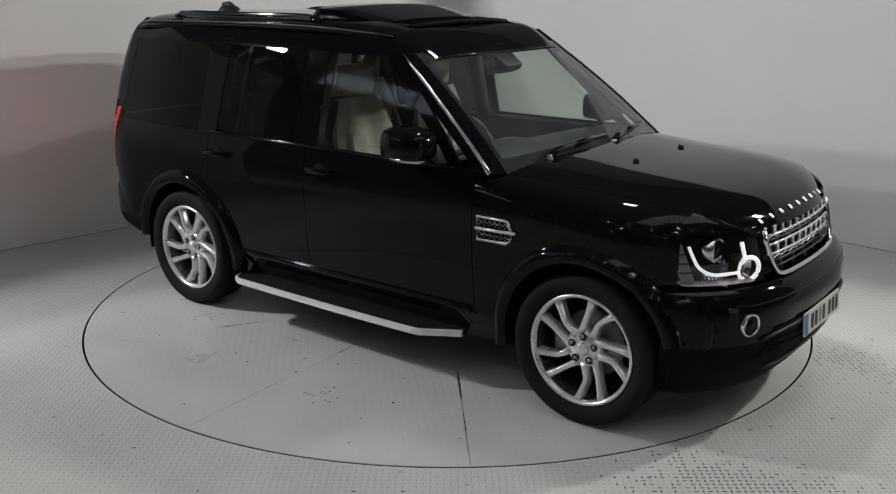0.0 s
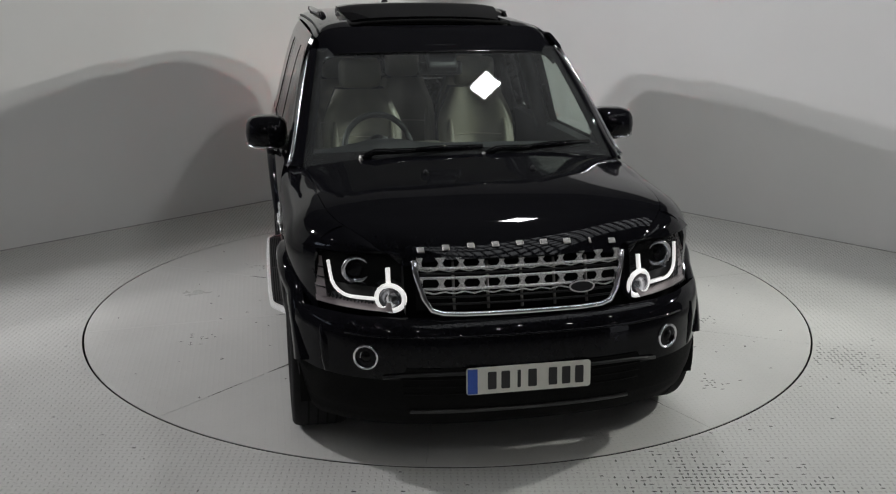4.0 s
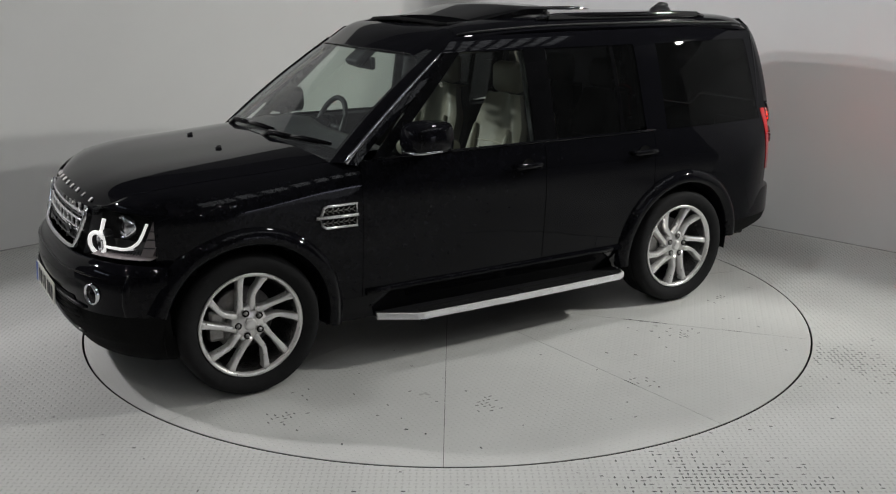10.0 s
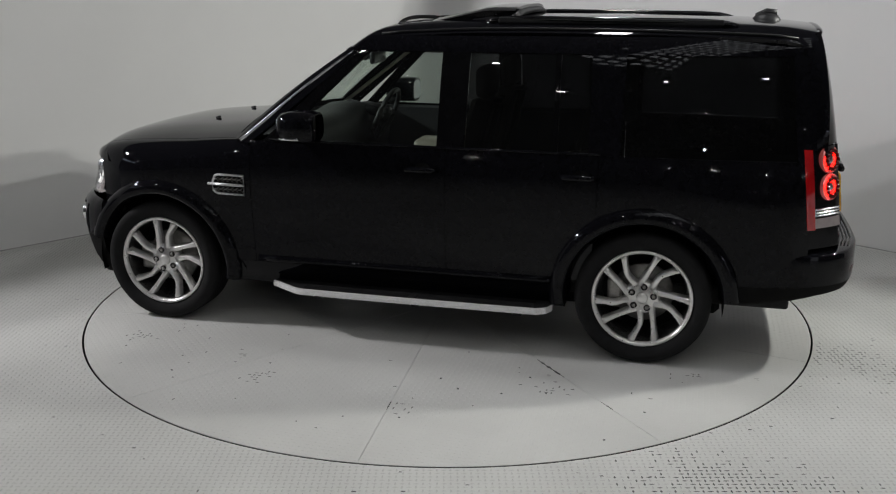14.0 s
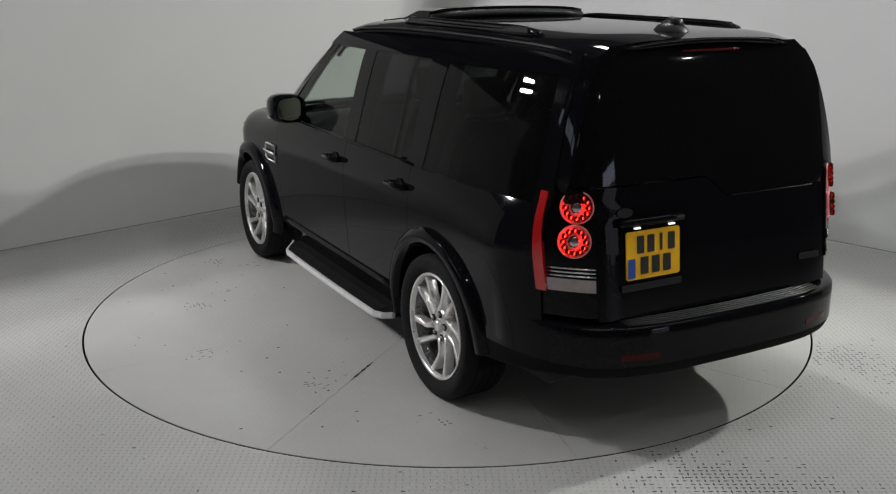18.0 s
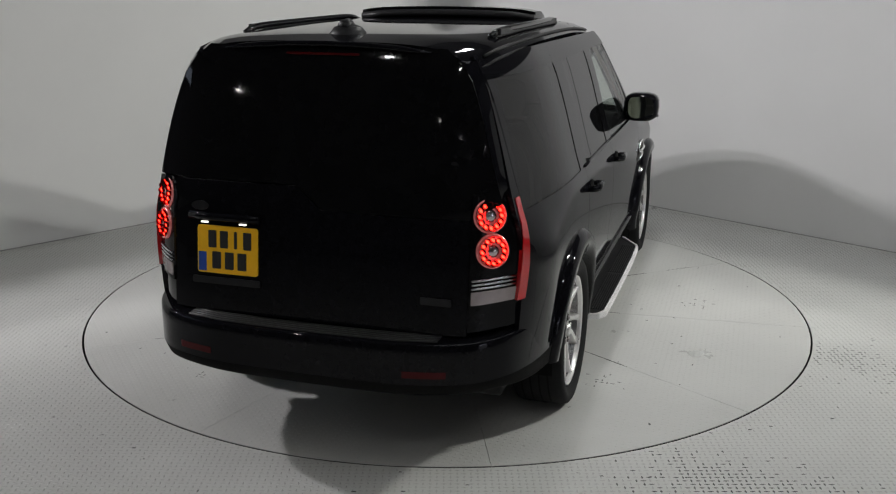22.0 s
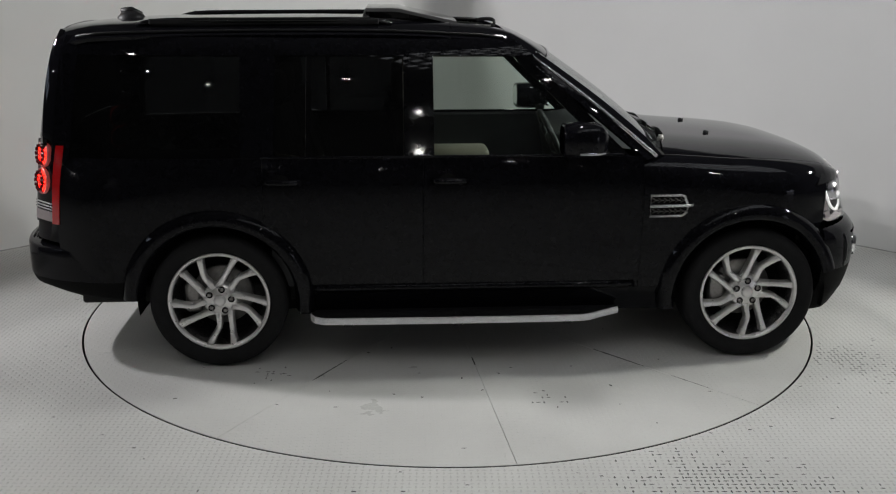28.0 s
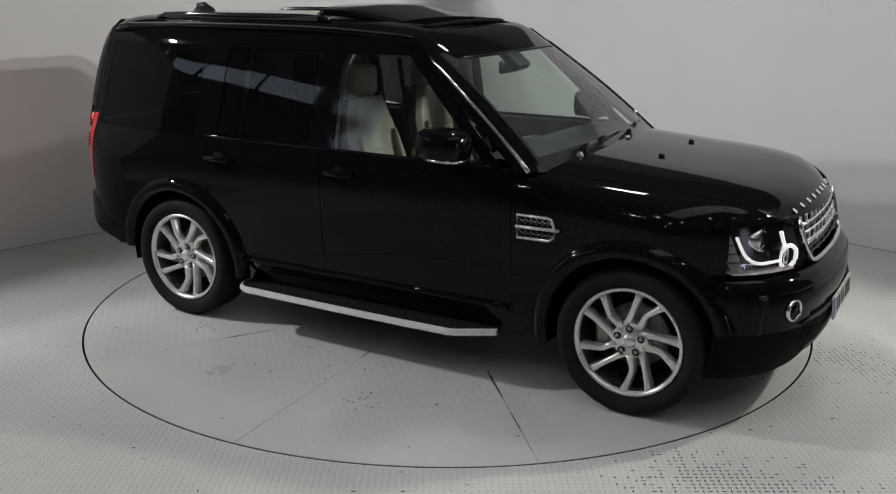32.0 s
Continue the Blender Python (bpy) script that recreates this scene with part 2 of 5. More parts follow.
def tube(name, pts, radius, material, parent=None, seg=10, label="", flat=1.0, closed=False):
    """A round or flattened bar along points."""
    pts = [Vector(p) for p in pts]
    V, F = [], []
    n = len(pts)
    for i, p in enumerate(pts):
        a = pts[(i - 1) % n] if closed else pts[max(i - 1, 0)]
        c = pts[(i + 1) % n] if closed else pts[min(i + 1, n - 1)]
        d = (c - a).normalized()
        up = Vector((0, 0, 1)) if abs(d.z) < 0.9 else Vector((1, 0, 0))
        s = d.cross(up).normalized()
        u = s.cross(d)
        r = radius[i] if isinstance(radius, (list, tuple)) else radius
        V += [p + s * math.cos(t) * r + u * math.sin(t) * r * flat for t in (2 * math.pi * k / seg for k in range(seg))]
    for i in range(n if closed else n - 1):
        for k in range(seg):
            j = (i + 1) % n
            F.append((i * seg + k, i * seg + (k + 1) % seg, j * seg + (k + 1) % seg, j * seg + k))
    if not closed:
        F += [tuple(range(seg)), tuple(range((n - 1) * seg, n * seg))]
    return raw(name, V, F, material, parent, label)


def lathe(name, profile, material, parent=None, seg=48, axis="y", at=(0, 0, 0), label="", close=False):
    """Turns a profile of (radius, offset) round an axis."""
    V, F = [], []
    n = len(profile)
    for k in range(seg):
        t = 2 * math.pi * k / seg
        for r, o in profile:
            c, s = r * math.cos(t), r * math.sin(t)
            v = {"y": (c, o, s), "x": (o, c, s), "z": (c, s, o)}[axis]
            V.append(Vector(v) + Vector(at))
    for k in range(seg):
        k2 = (k + 1) % seg
        for i in range(n if close else n - 1):
            i2 = (i + 1) % n
            F.append((k * n + i, k2 * n + i, k2 * n + i2, k * n + i2))
    return raw(name, V, F, material, parent, label)


def prism(name, outline, depth, material, place, parent=None, label="", bevel=0.0, smooth=False):
    """A flat shape of 2D points with a thickness, set by the matrix place (x right, y up, z outward)."""
    bm = bmesh.new()
    vs = [bm.verts.new((x, y, 0)) for x, y in outline]
    f = bm.faces.new(vs)
    r = bmesh.ops.extrude_face_region(bm, geom=[f])
    bmesh.ops.translate(bm, vec=(0, 0, depth), verts=[v for v in r["geom"] if isinstance(v, bmesh.types.BMVert)])
    bmesh.ops.recalc_face_normals(bm, faces=bm.faces)
    if bevel:
        bmesh.ops.bevel(bm, geom=bm.edges[:], offset=bevel, segments=2, profile=0.5, affect="EDGES")
    bmesh.ops.transform(bm, matrix=place, verts=bm.verts)
    return part(name, bm, material, parent, label, smooth)


def rounded(w, h, r, n=5):
    out = []
    for cx, cy, a in ((w / 2 - r, h / 2 - r, 0), (-w / 2 + r, h / 2 - r, 90), (-w / 2 + r, -h / 2 + r, 180), (w / 2 - r, -h / 2 + r, 270)):
        out += [(cx + r * math.cos(radians(a + 90 * k / n)), cy + r * math.sin(radians(a + 90 * k / n))) for k in range(n + 1)]
    return out


# ---- the place ----
TABLE_R, GAP = 2.244, 0.011


def build_room():
    seg, V, F = 160, [], []
    rings = [(TABLE_R + GAP, -0.004), (TABLE_R + GAP + 0.002, 0.0), (3.4, 0.0), (27.0, 0.0)]
    for r, z in rings:
        V += [(r * math.cos(2 * math.pi * k / seg), r * math.sin(2 * math.pi * k / seg), z) for k in range(seg)]
    for i in range(len(rings) - 1):
        for k in range(seg):
            a, b = i * seg + k, i * seg + (k + 1) % seg
            F.append((a, b, b + seg, a + seg))
    tagged(raw("floor", V, F, FLOOR, smooth=False), "light grey painted tread-plate floor round the turntable", "floor", kind="structure")
    bm = bmesh.new()
    bmesh.ops.create_circle(bm, cap_ends=True, radius=2.4, segments=96)
    bmesh.ops.translate(bm, vec=(0, 0, -0.3), verts=bm.verts)
    # Pit wall coloured near black to keep the gap in shade.
    V = [((TABLE_R + GAP + 0.001) * math.cos(2 * math.pi * k / seg), (TABLE_R + GAP + 0.001) * math.sin(2 * math.pi * k / seg), z) for z in (-0.3, -0.003) for k in range(seg)]
    tagged(raw("pit_wall", V, [(k, (k + 1) % seg, seg + (k + 1) % seg, seg + k) for k in range(seg)], DARK), "pit wall painted near black for the shade in the gap", "pit", kind="structure")
    tagged(part("turntable_pit", bm, DARK, None), "dark pit under the turntable", "pit", kind="structure")
    tread("floor_tread", lambda x, y: (np.hypot(x, y) > TABLE_R + GAP + 0.02) & (np.abs(x) + y < 4.52), -4.4, 4.4, -3.9, 4.2,
          [(1.10, -2.34, 0.12, 1.2), (1.32, -2.48, 0.13, 1.0), (2.2, -0.98, 0.10, 1.1), (2.42, -1.25, 0.14, 0.6), (0.85, -2.42, 0.09, 0.4), (1.6, -2.42, 0.1, 0.35)])
    V, F = [], []
    for _ in range(30):
        a, r = random.uniform(math.pi, 2 * math.pi), random.uniform(2.27, 2.6)
        x, y, q = r * math.cos(a), r * math.sin(a), len(V)
        ax, ay = random.uniform(0.004, 0.012), random.uniform(0.003, 0.006)
        V += [(x + ax * math.cos(t), y + ay * math.sin(t), 0.002) for t in (math.pi / 3 * k for k in range(6))]
        F.append(tuple(range(q, q + 6)))
    tagged(raw("paint_chips", V, F, INK, smooth=False), "small dark chips in the floor paint", "paint chips", kind="stuff")
    # two white walls that meet behind the car
    th, hgt, ln = 0.12, 2.75, 7.4
    for sgn, nm in ((-1, "wall_west"), (1, "wall_east")):
        bm = box_bm(ln, th, hgt, 0.003, 1, at=(0, 0, hgt / 2))
        m = Matrix.Translation((0, 4.6, 0)) @ Matrix.Rotation(radians(-45 if sgn > 0 else 225), 4, "Z") @ Matrix.Translation((ln / 2, (th / 2) * sgn, 0))
        bmesh.ops.transform(bm, matrix=m, verts=bm.verts)
        tagged(part(nm, bm, WALLS, None), "plain white painted studio wall", "wall", kind="structure")
        # grey strip drawn for the shadow line at the wall's foot
        bm = box_bm(ln, 0.012, 0.006, 0, at=(0, -0.003 * sgn - (th / 2) * sgn, 0.003))
        bmesh.ops.transform(bm, matrix=m, verts=bm.verts)
        tagged(part("baseboard", bm, FOOT, None), "narrow grey strip drawn for the shadow line at the wall foot", "baseboard", kind="structure")
    # curved fillet in the corner
    V, F, R = [], [], 0.35
    c = Vector((0, 4.6 - R * math.sqrt(2), 0))
    for k in range(17):
        a = radians(45 + 90 * k / 16)
        for z in (0.0, 2.75):
            V.append((c.x + R * math.cos(a), c.y + R * math.sin(a) - 0.004, z))
    F = [(2 * k, 2 * k + 2, 2 * k + 3, 2 * k + 1) for k in range(16)]
    tagged(raw("wall_corner", V, F, WALLS), "white rounded corner between the two walls", "wall", kind="structure")
    # the dark hall around; its unseen north wall is paled to brighten reflections
    for nm, s, at in (("wall_north", (26, 0.2, 8), (0, 11, 4)), ("wall_south", (26, 0.2, 8), (0, -23.2, 4)),
                      ("wall_hall_west", (0.2, 34, 8), (-12.9, -6.1, 4)), ("wall_hall_east", (0.2, 34, 8), (12.9, -6.1, 4))):
        tagged(part(nm, box_bm(*s, 0, at=at), HALL_PALE if nm == "wall_north" else HALL, None), "unseen hall wall, paled to brighten the bonnet's reflection" if nm == "wall_north" else "dark wall of the surrounding hall", "wall", kind="structure")
    tagged(part("ceiling", box_bm(26, 34.4, 0.2, 0, at=(0, -6.1, 8.1)), HALL, None), "dark hall ceiling", "ceiling", kind="structure")


def tread(name, keep, x0, x1, y0, y1, worn, parent=None, h=0.0014, paint=None):
    """Short raised bars in cells of 29 mm, turned a quarter from cell to cell, where keep(x, y); worn: places
    (x, y, spread, share) where the paint is worn off many bars."""
    p = 0.029
    ix, iy = np.meshgrid(np.arange(int(x0 / p), int(x1 / p)), np.arange(int(y0 / p), int(y1 / p)))
    ix, iy = ix.ravel(), iy.ravel()
    cx, cy = (ix + 0.5) * p, (iy + 0.5) * p
    ok = keep(cx, cy)
    cx, cy, odd = cx[ok], cy[ok], ((ix + iy) % 2)[ok]
    a, b, a2, b2 = 0.0143, 0.0056, 0.0118, 0.0032
    bx = np.array([-a, 0, a, 0, -a2, 0, a2, 0])
    by = np.array([0, -b, 0, b, 0, -b2, 0, b2])
    bz = np.array([-0.0004] * 4 + [h] * 4)
    turned = odd[:, None] == 1
    X = cx[:, None] + np.where(turned, -by, bx)
    Y = cy[:, None] + np.where(turned, bx, by)
    n = len(cx)
    co = np.stack([X, Y, np.broadcast_to(bz, X.shape)], 2).astype(np.float32).ravel()
    quad = np.array([[0, 1, 5, 4], [1, 2, 6, 5], [2, 3, 7, 6], [3, 0, 4, 7], [4, 5, 6, 7]])
    idx = (np.arange(n)[:, None, None] * 8 + quad).astype(np.int32).ravel()
    me = bpy.data.meshes.new(name)
    me.vertices.add(n * 8)
    me.vertices.foreach_set("co", co)
    me.loops.add(len(idx))
    me.loops.foreach_set("vertex_index", idx)
    me.polygons.add(n * 5)
    me.polygons.foreach_set("loop_start", np.arange(0, len(idx), 4, dtype=np.int32))
    share = np.full(n, 0.0002)
    for wx, wy, spread, most in worn:
        share += most * np.exp(-((cx - wx) ** 2 + (cy - wy) ** 2) / (2 * spread ** 2))
    dark = np.random.default_rng(5).random(n) < share
    me.materials.append(paint or BARS)
    me.materials.append(WORN)
    me.polygons.foreach_set("material_index", np.repeat(dark.astype(np.int32), 5))
    me.update(calc_edges=True)
    ob = new(name, me)
    ob.parent = parent
    return tagged(ob, "raised tread bars, grey paint worn dark in places", kind="stuff")


def build_turntable():
    root = tagged(new("turntable"), "round grey tread-plate turntable of ten wedge plates", "turntable")
    for k in range(10):
        a0, a1 = radians(-85.5 + 36 * k), radians(-85.5 + 36 * (k + 1))
        n, g, V = 24, 0.0014, []
        top = [(TABLE_R * math.cos(a), TABLE_R * math.sin(a)) for a in span(a0 + g / TABLE_R, a1 - g / TABLE_R, n)]
        mid = (a0 + a1) / 2
        tip = (g / math.sin((a1 - a0) / 2) * math.cos(mid), g / math.sin((a1 - a0) / 2) * math.sin(mid))
        ring = [tip] + top
        V = [(x, y, 0.0) for x, y in ring] + [(x, y, -0.025) for x, y in ring]
        m = len(ring)
        F = [tuple(range(m)), tuple(range(2 * m - 1, m - 1, -1))] + [(i, m + i, m + (i + 1) % m, (i + 1) % m) for i in range(m)]
        raw("plate", V, F, FLOOR, root, smooth=False)
    bm = bmesh.new()
    bmesh.ops.create_circle(bm, cap_ends=True, radius=TABLE_R - 0.02, segments=96)
    bmesh.ops.translate(bm, vec=(0, 0, -0.027), verts=bm.verts)
    # Near-black ring over the pale plate edges paints the shade in the gap.
    lathe("table_edge_shade", [(TABLE_R + 0.0015, -0.28), (TABLE_R + 0.0015, -0.003)], DARK, root, 160, "z", (0, 0, 0), "near-black ring painted for the shade in the turntable gap")
    part("frame", bm, DARK, root, "dark steel frame under the plates")

    def on_table(x, y):
        a = (np.degrees(np.arctan2(y, x)) + 85.5) % 36
        r = np.hypot(x, y)
        off = np.radians(np.minimum(a, 36 - a)) * r
        return (r < TABLE_R - 0.014) & (off > 0.013)
    tread("tread", on_table, -2.3, 2.3, -2.3, 2.3,
          [(0.68, 1.47, 0.05, 0.5), (1.56, 1.11, 0.06, 0.5), (1.44, 0.9, 0.04, 0.6), (-0.85, 1.25, 0.06, 0.4), (0.4, -1.6, 0.06, 0.4), (-1.0, -1.2, 0.05, 0.4), (-0.2, 1.65, 0.04, 0.4), (1.5, -0.6, 0.04, 0.4), (-1.6, 0.9, 0.05, 0.4)], root, 0.0009, FLOOR)
    # dark scuffs along two joints, and loose chips in the paint
    for k, (r0, r1, w) in ((6, (1.14, 1.42, 0.012)), (6, (1.75, 1.86, 0.006)), (1, (1.2, 1.55, 0.011)), (1, (1.72, 1.95, 0.006)), (0, (1.0, 1.12, 0.008)), (9, (1.18, 1.5, 0.009)), (5, (1.6, 1.7, 0.005))):
        a = radians(-85.5 + 36 * k)
        V = []
        n = 14
        for i in range(n + 1):
            r = r0 + (r1 - r0) * i / n
            w2 = 1.7 * w * (0.3 + 0.7 * random.random()) * math.sin(math.pi * min(max(i / n, 0.06), 0.94)) ** 0.5
            for sgn in (-1, 1):
                V.append((r * math.cos(a) - sgn * w2 * math.sin(a) * 0.5, r * math.sin(a) + sgn * w2 * math.cos(a) * 0.5, 0.0009))
        raw("scuff_mark", V, [(2 * i, 2 * i + 2, 2 * i + 3, 2 * i + 1) for i in range(n)], INK, root, smooth=False)
    V, F = [], []
    spots = [(random.gauss(cx, sd), random.gauss(cy, sd)) for cx, cy, sd, m in ((-0.85, 1.25, 0.3, 14), (0.9, 1.35, 0.35, 12), (0.4, -1.6, 0.4, 14), (-1.0, -1.2, 0.35, 12), (0.0, 1.6, 0.4, 9), (1.5, -0.6, 0.4, 8)) for _ in range(m)]
    for x, y in spots:
        if math.hypot(x, y) > 2.2:
            continue
        q, ax, ay = len(V), random.uniform(0.004, 0.013), random.uniform(0.003, 0.007)
        t0 = random.uniform(0, 3)
        V += [(x + ax * math.cos(t) * math.cos(t0) - ay * math.sin(t) * math.sin(t0), y + ax * math.cos(t) * math.sin(t0) + ay * math.sin(t) * math.cos(t0), 0.002) for t in (math.pi / 3 * k for k in range(6))]
        F.append(tuple(range(q, q + 6)))
    tagged(raw("paint_chips", V, F, INK, root, smooth=False), kind="stuff")
    return root


def build_lights():
    """Flood lamps above the walls, a lamp over the table, a lit grid over the camera, hall lamps (three of them added
    fill) and hall windows.
    """
    for s, nm in ((-1, "west"), (1, "east")):
        for x, y, z in ((5.25, -0.25, 3.49), (5.70, 0.0, 3.96)):
            area_lamp("flood_" + nm + "_lamp", (s * x, y, z), (-s * 1.0, 0.6, 0.7), 0.2, 0.1, FLOOD_WEST if s < 0 else FLOOD_EAST,
                      (1.0, 0.98, 1.0) if s < 0 else (1.0, 1.0, 0.95))
            m = look((s * x, y, z), (-s * 1.0, 0.6, 0.7))
            fl = tagged(new("flood_lamp"), "black rectangular flood lamp on a pole behind the wall", "flood lamp", "flood lamps on poles")
            bm = box_bm(0.26, 0.16, 0.06, 0.01, 2, at=(0, 0, 0.035))
            bmesh.ops.transform(bm, matrix=m, verts=bm.verts)
            part("lamp_housing", bm, TRIM, fl)
            e = m @ Vector((0, 0, 0.06))
            tube("pole", [(e.x + s * 0.04, e.y, 0), (e.x + s * 0.04, e.y, e.z)], 0.02, TRIM, fl, 10)
            tube("foot", [(e.x + s * 0.04, e.y - 0.25, 0.02), (e.x + s * 0.04, e.y + 0.25, 0.02)], 0.018, TRIM, fl, 8)
    lamp = area_lamp("table_lamp", (0.86, -0.02, 4.0), (0.86, -0.02, 0), 0.25, 0.4, TABLE_LAMP)
    lamp.matrix_world = pose(0.86, -0.02, 4.0, 0, 0, -28)
    tl = tagged(new("table_light"), "black square lamp hung over the turntable", "ceiling lamp")
    part("lamp_housing", box_bm(0.31, 0.46, 0.08, 0.01, 2, at=(0.86, -0.02, 4.05), rot=(0, 0, -28)), TRIM, tl)
    tube("hanger", [(0.86, -0.02, 4.08), (0.86, -0.02, 8.02)], 0.012, TRIM, tl, 8)
    grid = tagged(new("ceiling_light"), "long ceiling light of bright cells behind a dark bar grid", "ceiling light")
    grid.matrix_basis = pose(1.63, -2.37, 4.1, 0, 0, 45)
    part("diffuser", box_bm(5.2, 1.2, 0.03, 0.004, 1), GRID_GLOW, grid, "dimly lit diffuser")
    for k in range(27):
        part("grid_bar", box_bm(0.05, 1.24, 0.06, 0.003, 1, at=(-2.6 + 0.2 * k, 0, -0.035)), TRIM, grid)
    for k in range(8):
        part("grid_bar", box_bm(5.24, 0.05, 0.05, 0.003, 1, at=(0, -0.6 + 1.2 * k / 7, -0.038)), TRIM, grid)
    for x in (-2.3, 2.3):
        tube("hanger", [(x, 0, 0), (x, 0, 3.92)], 0.012, TRIM, grid, 8)
    lamp = None
    # Spots at (-3.6, -4), (-5, -2.6) and (3.9, -3.8) are added floor fill.
    for x, y, z in ((-0.5, -7.0, 5.0), (2.3, -7.0, 5.0), (-2.3, -7.6, 5.0), (-2.2, -5.2, 5.0), (2.2, -5.2, 5.0), (0.6, -9.6, 5.0), (-3.9, -6.2, 5.0), (3.9, -6.2, 5.0), (-3.6, -4.0, 5.0), (-5.0, -2.6, 5.0), (3.9, -3.8, 5.0),
                    (-5.8, -12.0, 5.0), (-1.7, -12.4, 5.0), (2.4, -12.0, 5.0), (6.1, -12.2, 5.0), (-4.2, -15.5, 5.0), (0.3, -15.8, 5.0), (4.4, -15.2, 5.0),
                    (-6.5, -19.0, 5.0), (-2.3, -19.4, 5.0), (2.1, -19.1, 5.0), (6.6, -19.3, 5.0), (-8.5, -8.5, 5.0), (8.6, -8.8, 5.0), (-9.0, -4.5, 5.0), (8.8, -4.0, 5.0)):
        if lamp:
            copy_thing(lamp, Matrix.Translation((x, y, z)))
            continue
        lamp = tagged(new("spot_lamp"), "small bright round ceiling spot lamp, some added as fill", "spot lamp", "hall spot lamps")
        lamp.location = (x, y, z)
        lathe("lamp_can", [(0.0, 0.12), (0.055, 0.12), (0.07, 0.0), (0.066, -0.01), (0.061, 0.01)], TRIM, lamp, 24, "z")
        tube("hanger", [(0, 0, 0.1), (0, 0, 3.02)], 0.012, TRIM, lamp, 8)
        lathe("lamp_face", [(0.0, 0.0), (0.056, 0.002)], SPOT_GLOW, lamp, 24, "z")
    # wide doorway in the east wall of the hall, its top band in daylight
    door = tagged(new("door_1"), "wide hall doorway with a bright band of daylight on top", "doorway", kind="structure")
    door.location = (12.77, -12.2, 0)
    part("door_opening", box_bm(0.03, 3.7, 2.66, 0.004, 1, at=(0, 0, 1.35)), DOOR_SHADE, door)
    part("door_band", box_bm(0.03, 3.7, 0.62, 0.004, 1, at=(0, 0, 3.07)), DOOR_BAND, door)
    for y in (-1.91, 1.91):
        part("door_frame", box_bm(0.1, 0.12, 3.5, 0.006, 1, at=(0, y, 1.75)), TRIM, door)
    part("door_frame", box_bm(0.1, 3.94, 0.14, 0.006, 1, at=(0, 0, 3.46)), TRIM, door)
    part("door_frame", box_bm(0.08, 3.7, 0.06, 0.006, 1, at=(0, 0, 2.72)), TRIM, door)
    # daylight panes high in the hall's side walls
    pane = None
    for s in (-1,):
        for y in (-2.1, -3.3, -4.5, -6.1):
            m = Matrix.Translation((s * 12.78, y, 5.6))
            if pane:
                copy_thing(pane, m)
                continue
            pane = tagged(new("hall_window"), "pale blue daylight pane with a dark frame", "window", "hall windows")
            pane.matrix_basis = m
            part("pane", box_bm(0.02, 1.12, 0.8, 0.002, 1), DAY_GLOW, pane)
            for dy in (-0.6, 0.6):
                part("window_frame", box_bm(0.06, 0.06, 0.9, 0.004, 1, at=(0, dy, 0)), TRIM, pane)
            for dz in (-0.43, 0.43):
                part("window_frame", box_bm(0.06, 1.2, 0.06, 0.004, 1, at=(0, 0, dz)), TRIM, pane)


# ---- the car: x ahead, y to its left, z up; wheels on z = 0 ----
AX_F, AX_R, HUB_Z = 1.601, -1.284, 0.368
W_SIDE = [(0.28, 0.86), (0.36, 0.885), (0.45, 0.9), (0.58, 0.912), (0.75, 0.925), (0.9, 0.93), (1.0, 0.926), (1.07, 0.917), (1.12, 0.904),
          (1.15, 0.894), (1.2, 0.878), (1.3, 0.851), (1.45, 0.81), (1.6, 0.763), (1.68, 0.729), (1.74, 0.688), (1.78, 0.64)]


def side(x, z):
    w = curve(z, W_SIDE)
    if x > 1.7:
        w -= 0.5 * ((x - 1.7) / 0.68) ** 2
    if x < -1.3:
        low = 0.22 * (max(0.0, -1.8 - x) / 0.5) ** 2
        d = -1.3 - x
        high = 0.155 * min(d, 0.45) ** 2 + 0.14 * max(0.0, d - 0.45)
        w -= low + (high - low) * min(1.0, max(0.0, (z - 0.95) / 0.2))
    if z > 1.15 and x > 0.3:
        w -= 0.02 * (x - 0.3)
    return w


def arch(x, ax, r):
    d = r * r - (x - ax) ** 2
    return HUB_Z + math.sqrt(d) if d > 0 else 0.0


def bonnet_edge(x):
    return curve(x, [(0.9, 0.80), (1.2, 0.79), (1.7, 0.765), (1.9, 0.74), (2.05, 0.68), (2.2, 0.57), (2.3, 0.46), (2.4, 0.40)])


def lip_x(x, v):
    """The bonnet's rows bow back towards its front corners."""
    return x - 0.06 * v * v * max(0.0, (x - 2.0) / 0.285)


def bonnet_z(x, y):
    zc = curve(x, [(0.9, 1.195), (1.15, 1.186), (1.42, 1.166), (1.65, 1.149), (1.84, 1.13), (1.97, 1.109), (2.06, 1.088), (2.13, 1.065), (2.19, 1.036), (2.23, 1.009), (2.26, 0.984), (2.285, 0.96), (2.31, 0.93)])
    k = abs(y) / bonnet_edge(x)
    return zc - lerp(x, [(1.5, 0.046), (2.1, 0.03)]) * k ** 2.2 - 0.012 * k ** 8


def tail_x(z, y):
    t = curve(z, [(0.5, -2.31), (0.66, -2.3), (0.93, -2.27), (1.1, -2.247), (1.2, -2.236), (1.45, -2.188), (1.6, -2.152), (1.72, -2.118), (1.8, -2.088)])
    return t + 0.10 * (abs(y) / 0.8) ** 8


FRONT_PLAN = [(2.0, 0.912), (2.04, 0.895), (2.09, 0.866), (2.18, 0.80), (2.27, 0.69), (2.33, 0.56), (2.372, 0.40), (2.392, 0.2), (2.398, 0.0)]
